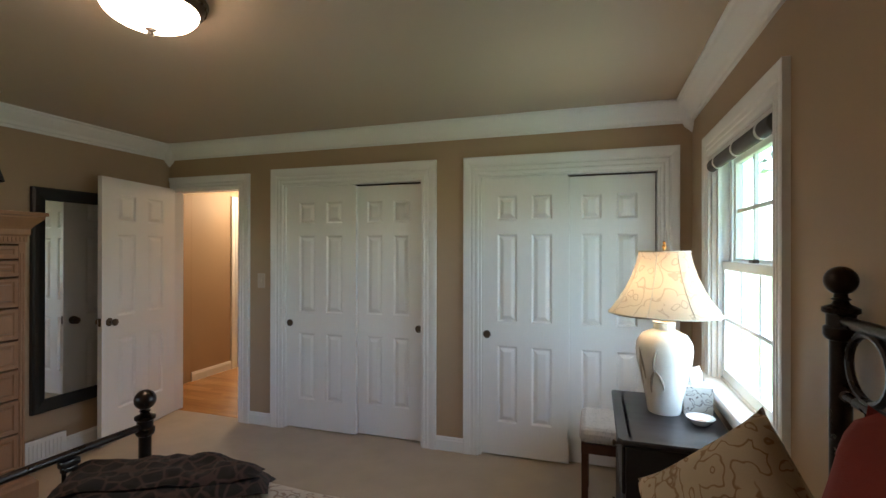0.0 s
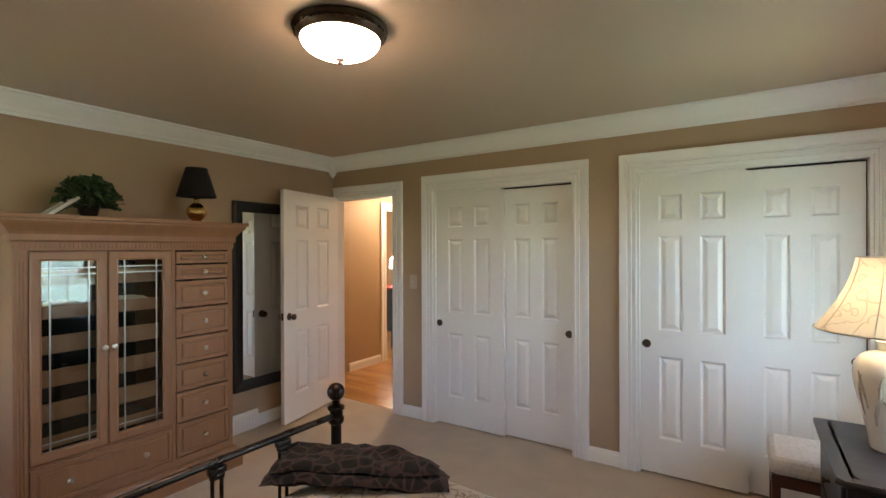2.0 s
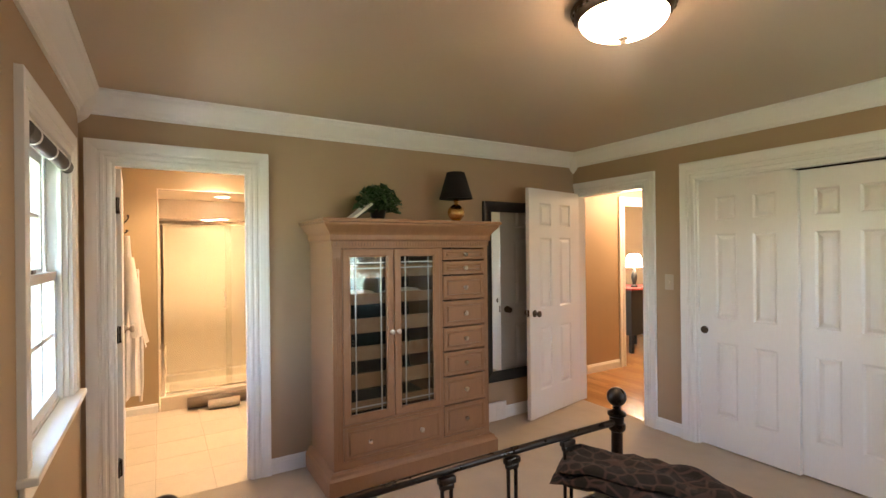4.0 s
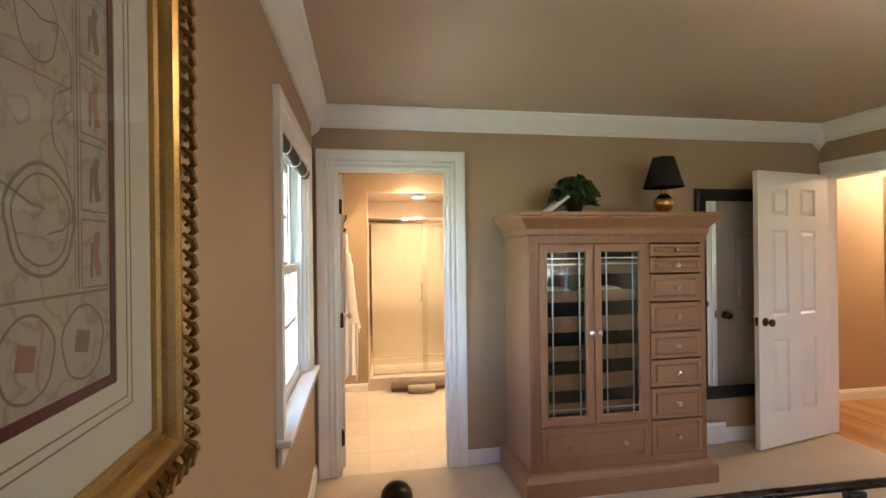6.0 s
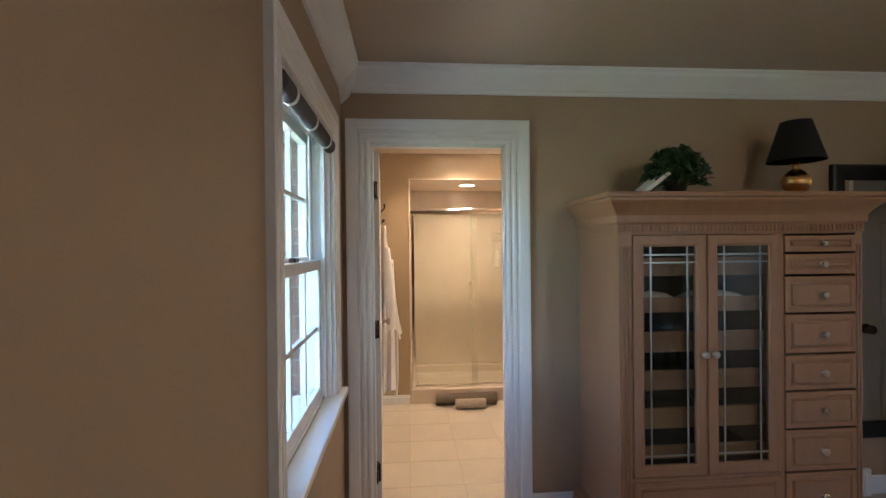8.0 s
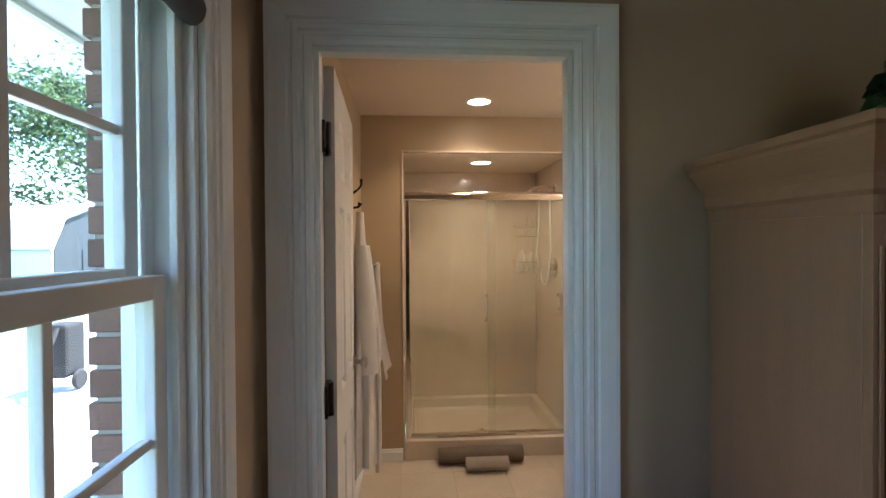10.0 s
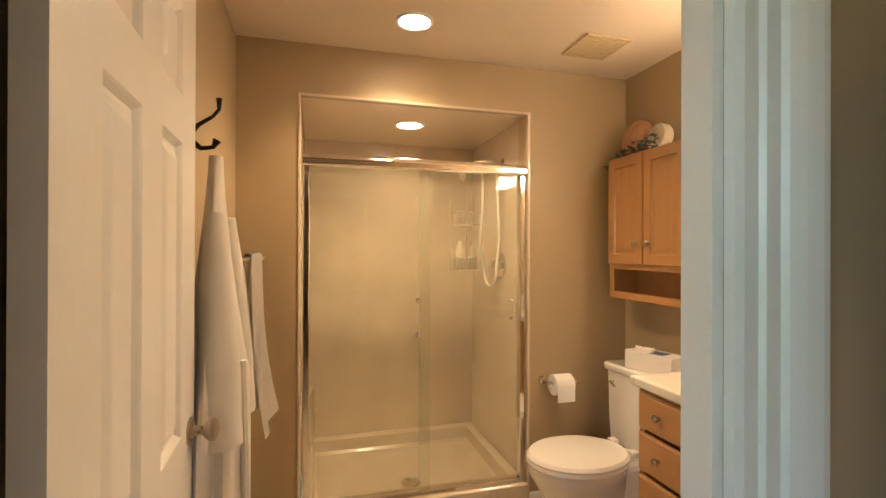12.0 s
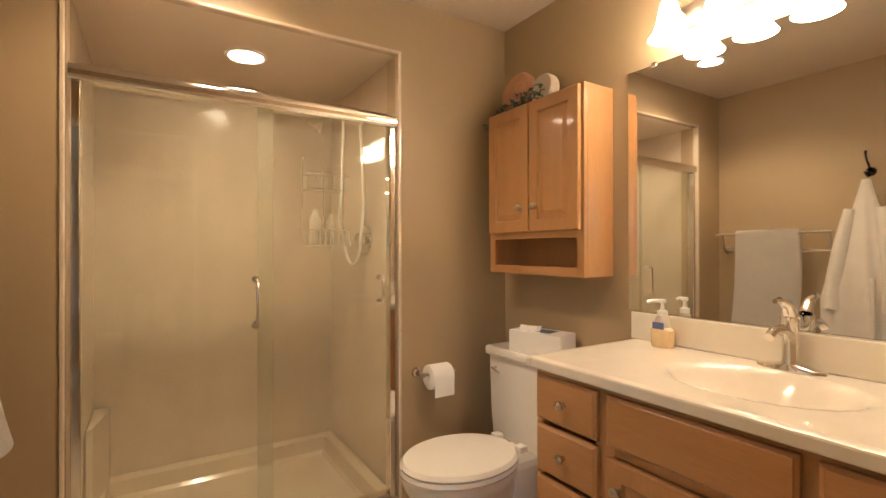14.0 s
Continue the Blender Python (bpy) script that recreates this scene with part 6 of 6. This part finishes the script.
def hanging_cloth(name, x0, x1, y, top, front, back, material, parent):
    bm = bmesh.new()
    n, m_ = 16, 26
    rows = []
    for k in range(m_ + 1):
        f = k / m_
        row = []
        for i in range(n + 1):
            u = i / n
            if f < 0.42:
                g = f / 0.42
                p = (y - 0.011 + 0.012 * (1 - g) + 0.050 * (1 - g) ** 3 * (1 - 0.35 * u), top - (1 - g) * (top - back))
            elif f < 0.58:
                a = math.pi * (1 - (f - 0.42) / 0.16)
                p = (y + 0.011 * math.cos(a), top + 0.014 * math.sin(a))
            else:
                g = (f - 0.58) / 0.42
                p = (y + 0.011 + 0.010 * g * math.sin(u * 9) + 0.014 * g + 0.05 * g ** 3 * (1 - 0.35 * u), top - g * (top - front))
            row.append(bm.verts.new((x0 + (x1 - x0) * u * (1 + 0.02 * math.sin(f * 9)), p[0], p[1])))
        rows.append(row)
    for p, q in zip(rows, rows[1:]):
        for i in range(n):
            bm.faces.new((p[i], p[i + 1], q[i + 1], q[i]))
    bmesh.ops.solidify(bm, geom=bm.faces[:], thickness=0.012)
    return part(name, bm, material, parent, True)


c = thing("bath_towel", "white bath towel folded over the rail", "towel", (-5.24, BY0 + 0.10, 1.315))
hanging_cloth("cloth", -5.385, -5.01, BY0 + 0.12, 1.323, 0.70, 0.80, M_TERRY, c)

c = thing("robe_hook", "curled bronze double robe hook on the wall", "hook", (-4.71, BY0, 1.66))
bm = bmesh.new()
addlathe(bm, [(0.026, 0), (0.022, 0.008), (0.01, 0.014), (0, 0.016)], (-4.71, BY0 + 0.0005, 1.655), 18, pose(0, 0, 0, -90))
addtube(bm, [(-4.71, BY0 + 0.01, 1.66), (-4.71, BY0 + 0.035, 1.69), (-4.71, BY0 + 0.07, 1.715), (-4.71, BY0 + 0.085, 1.735), (-4.71, BY0 + 0.085, 1.765)], [0.007, 0.006, 0.005, 0.005, 0.008], 8)
addtube(bm, [(-4.71, BY0 + 0.01, 1.65), (-4.71, BY0 + 0.04, 1.625), (-4.71, BY0 + 0.07, 1.63), (-4.71, BY0 + 0.08, 1.65)], [0.009, 0.007, 0.006, 0.012], 8)
part("prongs", bm, M_IRON, c, True)
c = thing("bathrobe", "white terry bathrobe hanging from the hook", "robe", (-4.71, BY0 + 0.05, 1.62))
bm = bmesh.new()
n, rows = 60, []
for k in range(31):
    f = k / 30
    z = 1.605 - 1.185 * f
    w, d = 0.020 + 0.175 * min(1, f * 1.7) ** 1.05 + 0.01 * f, 0.018 + 0.062 * min(1, f * 1.9) ** 1.4 - 0.010 * max(0, f - 0.6)
    row = []
    for i in range(n):
        a = 6.2832 * i / n
        fold = 1 + (0.10 * math.sin(a * 9 + 2 * f) + 0.05 * math.sin(a * 5 - 3 * f)) * min(1, f * 2.5)
        row.append(bm.verts.new((-4.71 + w * math.cos(a) * fold, max(BY0 + 0.004, BY0 + 0.078 + d * math.sin(a) * fold), z + 0.02 * math.sin(a * 3) * f)))
    rows.append(row)
for p, q in zip(rows, rows[1:]):
    for i in range(n):
        bm.faces.new((p[i], p[(i + 1) % n], q[(i + 1) % n], q[i]))
bm.faces.new(rows[0]), bm.faces.new(rows[-1])
part("body", bm, M_TERRY, c, True)
for sx in (-1, 1):
    tube("sleeve", [(-4.71 + sx * 0.07, BY0 + 0.09, 1.44), (-4.71 + sx * 0.10, BY0 + 0.10, 1.25), (-4.71 + sx * 0.125, BY0 + 0.11, 1.05), (-4.71 + sx * 0.13, BY0 + 0.112, 0.86)], [0.028, 0.042, 0.050, 0.056], M_TERRY, c, 16)
tube("belt", [(-4.66, BY0 + 0.155, 1.05), (-4.655, BY0 + 0.165, 0.8), (-4.66, BY0 + 0.165, 0.5), (-4.665, BY0 + 0.155, 0.36)], 0.012, M_TERRY, c, 8)


def rolled(name, label, x, y0_, y1_, r, material, group=""):
    c = thing(name, label, "towel", (x, (y0_ + y1_) / 2, 0), group)
    bm = bmesh.new()
    turns = [(r * (1 - 0.13 * a / 6.2832) * math.cos(a), r * (1 - 0.13 * a / 6.2832) * math.sin(a)) for a in [k * 0.35 for k in range(80)]]
    turns = [p for k, p in enumerate(turns) if math.hypot(*p) > 0.25 * r]
    rows = [[bm.verts.new((x + px, y, r + 0.001 + pz)) for px, pz in turns] for y in (y0_, y0_ + 0.01, (y0_ + y1_) / 2, y1_ - 0.01, y1_)]
    for p, q in zip(rows, rows[1:]):
        for i in range(len(p) - 1):
            bm.faces.new((p[i], p[i + 1], q[i + 1], q[i]))
    bmesh.ops.solidify(bm, geom=bm.faces[:], thickness=0.007)
    part("roll", bm, material, c, True)


rolled("rolled_towel", "taupe rolled bath towel on the bathroom floor", -5.475, 0.40, 0.955, 0.055, M_TAUPE)
rolled("rolled_towel", "cream rolled hand towel on the bathroom floor", -5.36, 0.565, 0.835, 0.046, M_BEIGEC)

# ---- beyond the hall door ----
c = thing("console_table", "dark console with red cloth in the far room", "table", (-4.9, 6.1, 0))
boxpart("top", (-5.2, 5.75, 0.88), (-4.65, 6.5, 0.91), M_RED, c, 0.005)
boxpart("body", (-5.15, 5.8, 0.25), (-4.7, 6.45, 0.879), M_DARK, c, 0.005)
for x in (-5.12, -4.73):
    for y in (5.83, 6.42):
        boxpart("leg", (x - 0.025, y - 0.025, 0), (x + 0.025, y + 0.025, 0.249), M_DARK, c, 0.003)
c = thing("far_lamp", "small lit white lamp on the far console", "lamp", (-4.8, 6.0, 0.911))
lathe("base", [(0.05, 0), (0.05, 0.02), (0.02, 0.04), (0.045, 0.15), (0.02, 0.25), (0.01, 0.30)], (-4.8, 6.0, 0.911), M_DARK, c, 20)
lathe("shade", [(0.11, 0.29), (0.10, 0.42), (0.07, 0.47), (0.0, 0.475)], (-4.8, 6.0, 0.911), M_DOWN, c, 24)

# ---- outside ----
GZ = -0.55
structure(boxpart("ground", (-400, -600, GZ - 0.3), (600, 400, GZ), M_LAWN), "mown lawn round the house")
bm = bmesh.new()
addsweep(bm, [(lambda a, b, z=z: (a, b, z)) for z in (GZ - 0.05, GZ + 0.03)], [(-30, -2.2), (3.0, -2.2), (3.0, -2.9), (-4.0, -3.4), (-6.2, -5.0), (-7.4, -9.0), (-30, -9.0)])
structure(part("pavement", bm, M_CONC), "pale concrete drive")
# eaves
structure(boxpart("soffit", (-5.5, YS - 0.80, 2.22), (XE + 0.9, YS - 0.141, 2.27), M_SOFFIT), "white soffit under the eaves")
structure(boxpart("fascia", (-5.5, YS - 0.83, 2.20), (XE + 0.9, YS - 0.801, 2.36), M_SOFFIT), "white fascia board")
structure(boxpart("soffit_east", (XE + 0.141, YS - 0.14, 2.22), (XE + 0.9, YN + 0.2, 2.27), M_SOFFIT), "white soffit under the eaves")
structure(boxpart("roof", (-8, YS - 0.85, 2.51), (XE + 0.95, 8.0, 2.60), M_ROOF), "shingled roof over the house")


def shed(x, y):
    c = thing("garden_shed", "pale barn-shaped garden shed with dark gable end", "shed", (x, y, GZ))
    hw, dp = 1.5, 8.0
    prof = [(-hw, 0), (hw, 0), (hw, 1.9), (hw * 0.72, 2.9), (0, 3.4), (-hw * 0.72, 2.9), (-hw, 1.9)]
    mm = pose(x, y, GZ, 0, 0, 160)
    bm = bmesh.new()
    addsweep(bm, [(lambda a, z, d=d: mm @ Vector((a, d, z))) for d in (0, dp)], prof)
    part("body", bm, M_SHED, c)
    bm = bmesh.new()
    rp = [(hw + 0.1, 1.86), (hw * 0.74, 2.94), (0, 3.46), (-hw * 0.74, 2.94), (-hw - 0.1, 1.86), (-hw - 0.14, 1.92), (-hw * 0.76, 3.0), (0, 3.54), (hw * 0.76, 3.0), (hw + 0.14, 1.92)]
    addsweep(bm, [(lambda a, z, d=d: mm @ Vector((a, d, z))) for d in (-0.12, dp + 0.12)], rp)
    part("roof", bm, M_ROOF, c)
    bm = bmesh.new()
    addsweep(bm, [(lambda a, z, d=d: mm @ Vector((a * 0.97, d, 0.04 + z * 0.985))) for d in (-0.03, -0.001)], prof)
    tagged(part("gable", bm, M_GABLE, c), "dark grey boarded gable end")
    boxpart("door", (-0.55, -0.06, 0.1), (0.55, -0.031, 1.9), M_GABLE, c, 0.005, mm)


shed(-20.1, -10.9)


def tree(x, y, h, r, seed, leaves, name="tree", label="leafy green tree beyond the lawn"):
    rg = random.Random(seed)
    c = thing(name, label, "tree", (x, y, GZ), "garden trees")
    bm = bmesh.new()
    addtube(bm, [(x, y, GZ), (x + 0.05, y, GZ + h * 0.25), (x - 0.05, y + 0.05, GZ + h * 0.5), (x, y, GZ + h * 0.85)], [h * 0.032, h * 0.025, h * 0.016, h * 0.004], 10)
    tips = []
    for k in range(16):
        a, z0 = rg.uniform(0, 6.28), GZ + h * rg.uniform(0.22, 0.75)
        ln = r * rg.uniform(0.6, 1.0) * (1.1 - 0.5 * (z0 - GZ) / h)
        p1 = Vector((x + 0.5 * ln * math.cos(a), y + 0.5 * ln * math.sin(a), z0 + 0.25 * ln))
        p2 = Vector((x + ln * math.cos(a), y + ln * math.sin(a), z0 + rg.uniform(0.1, 0.6) * ln))
        addtube(bm, [(x, y, z0), p1, p2], [h * 0.011, h * 0.007, h * 0.002], 6)
        tips += [(p1, ln * 0.42), (p2, ln * 0.40), ((p1 + p2) / 2, ln * 0.4)]
    tips.append((Vector((x, y, GZ + h * 0.9)), r * 0.4))
    part("trunk", bm, M_BARK, c, True)
    bm = bmesh.new()
    for k in range(leaves):
        p, s = tips[rg.randrange(len(tips))]
        v = Vector((rg.gauss(0, 1), rg.gauss(0, 1), rg.gauss(0, 0.8)))
        v = p + v.normalized() * s * rg.random() ** 0.5
        sz = rg.uniform(0.05, 0.11) * (h / 6) ** 0.5
        mm = Matrix.Translation(v) @ Euler((rg.uniform(-1.2, 1.2), rg.uniform(-1.2, 1.2), rg.uniform(0, 6.28))).to_matrix().to_4x4()
        bm.faces.new([bm.verts.new(mm @ Vector(q)) for q in ((0, -sz, 0), (sz * 0.6, 0, sz * 0.2), (0, sz * 1.2, 0), (-sz * 0.6, 0, sz * 0.2))])
    tagged(part("leaves", bm, M_TREE, c), kind="stuff")


tree(-27.5, -15.0, 12.5, 5.6, 1, 11000)
tree(-20.5, -9.3, 2.2, 1.4, 7, 4000, "shrub", "leafy green shrub beside the shed")
tree(-26.5, -23.5, 11.0, 4.6, 2, 4500)
tree(-30.0, -9.0, 10.0, 4.2, 3, 3500)
tree(5.8, 8.6, 7.0, 2.8, 4, 4000)
tree(9.5, 13.0, 8.5, 3.4, 5, 4000)
tree(4.9, 5.6, 1.9, 1.0, 6, 4000, "shrub", "leafy green shrub outside the window")

# dark yard things by the shed
c = thing("yard_cart", "dark folded yard cart standing on the drive", "cart", (-8.0, -5.3, GZ + 0.03))
bm = bmesh.new()
addbox(bm, (-8.25, -5.45, GZ + 0.22), (-7.85, -5.1, GZ + 0.95), 0.05)
part("bin", bm, M_DARK, c)
tube("handle", [(-7.85, -5.2, GZ + 0.9), (-7.55, -5.15, GZ + 0.55), (-7.35, -5.1, GZ + 0.18)], 0.03, M_DARK, c, 8)
lathe("wheel", [(0.12, -0.03), (0.14, 0), (0.12, 0.03)], (-8.05, -5.06, GZ + 0.17), M_DARK, c, 18, pose(0, 0, 0, 90))
c.location += Vector((-1.2, 0.72, 0))

# brick veneer at the window reveals
ven = structure(boxpart("wall_brick_veneer", (-5.2, YS - 0.235, -0.6), (W2[0] - 0.062, YS - 0.146, 2.22), M_MORTAR), "red-brown brick veneer beside the window")
structure(boxpart("wall_brick_below", (W2[0] - 0.06, YS - 0.235, -0.6), (W2[1] + 0.3, YS - 0.146, W2[2] - 0.06), M_MORTAR), "mortared brick veneer below the window")
structure(boxpart("window_sill_brick", (W2[0] - 0.06, YS - 0.27, W2[2] - 0.058), (W2[1] + 0.06, YS - 0.146, W2[2] - 0.012), M_CONC), "pale masonry window sill")
def brick_mesh(lx):
    bm = addbox(bmesh.new(), (0, 0, 0), (lx, 0.096, 0.057), 0)
    bmesh.ops.bevel(bm, geom=bm.edges[:], offset=0.003, segments=1, affect="EDGES")
    me = bpy.data.meshes.new("brick")
    bm.to_mesh(me)
    bm.free()
    me.materials.append(M_BRICK)
    return me


whole, half_ = brick_mesh(0.194), brick_mesh(0.092)
rb = random.Random(3)
for k in range(30):
    z = 0.20 + k * 0.067
    x = W2[0] - 0.055
    for j in range(3):
        me = half_ if (j == 0 and k % 2) else whole
        L = 0.092 if me is half_ else 0.194
        ob = new("brick", me)
        ob.parent = ven
        ob.location = (x - L, YS - 0.248 + rb.uniform(-0.003, 0.003), z)
        x -= L + 0.010

# bathroom tiles
tile_bm = addbox(bmesh.new(), (0, 0, 0), (0.328, 0.328, 0.008), 0)
bmesh.ops.bevel(tile_bm, geom=[e for e in tile_bm.edges if all(v.co.z > 0.004 for v in e.verts)], offset=0.002, segments=1, affect="EDGES")
tile_me = bpy.data.meshes.new("tile")
tile_bm.to_mesh(tile_me)
tile_bm.free()
tile_me.materials.append(M_TILE)
bath_floor = bpy.data.objects["floor_bath"]
for i in range(6):
    for k in range(7):
        x, y = BX1 + 0.055 - 0.331 * (i + 1), BY0 + 0.02 + 0.331 * (k - 0.3)
        if x + 0.326 < BX0 + 0.02 or y + 0.326 > BY1 + 0.1 or y < BY0 - 0.09:
            continue
        ob = new("tile", tile_me)
        ob.parent = bath_floor
        ob.location = (x, y, -0.0078)

# oak strips in the hall
oak = bpy.data.objects["floor_hall"]
M_PLANK = mat("oak_strip", (0.56, 0.29, 0.105), 0.22, vary=0.14, scale=5, grain=70, bump=0.04, stretch=(1, 9, 1), coat=0.35, per_object=0.16)
plank_me = {}
rp2 = random.Random(8)
def plank(L):
    if L not in plank_me:
        bm = addbox(bmesh.new(), (0, 0, 0), (L, 0.0565, 0.004), 0)
        me = bpy.data.meshes.new("plank")
        bm.to_mesh(me)
        bm.free()
        me.materials.append(M_PLANK)
        plank_me[L] = me
    return plank_me[L]


for k in range(34):
    y = 3.714 + k * 0.0575
    x = -2.64 - rp2.choice((0.0, 0.1, 0.2))
    while x > -4.5:
        L = rp2.choice((0.45, 0.6, 0.8))
        ob = new("plank", plank(L))
        ob.parent = oak
        ob.location = (x - L, y, -0.0038)
        x -= L + 0.001
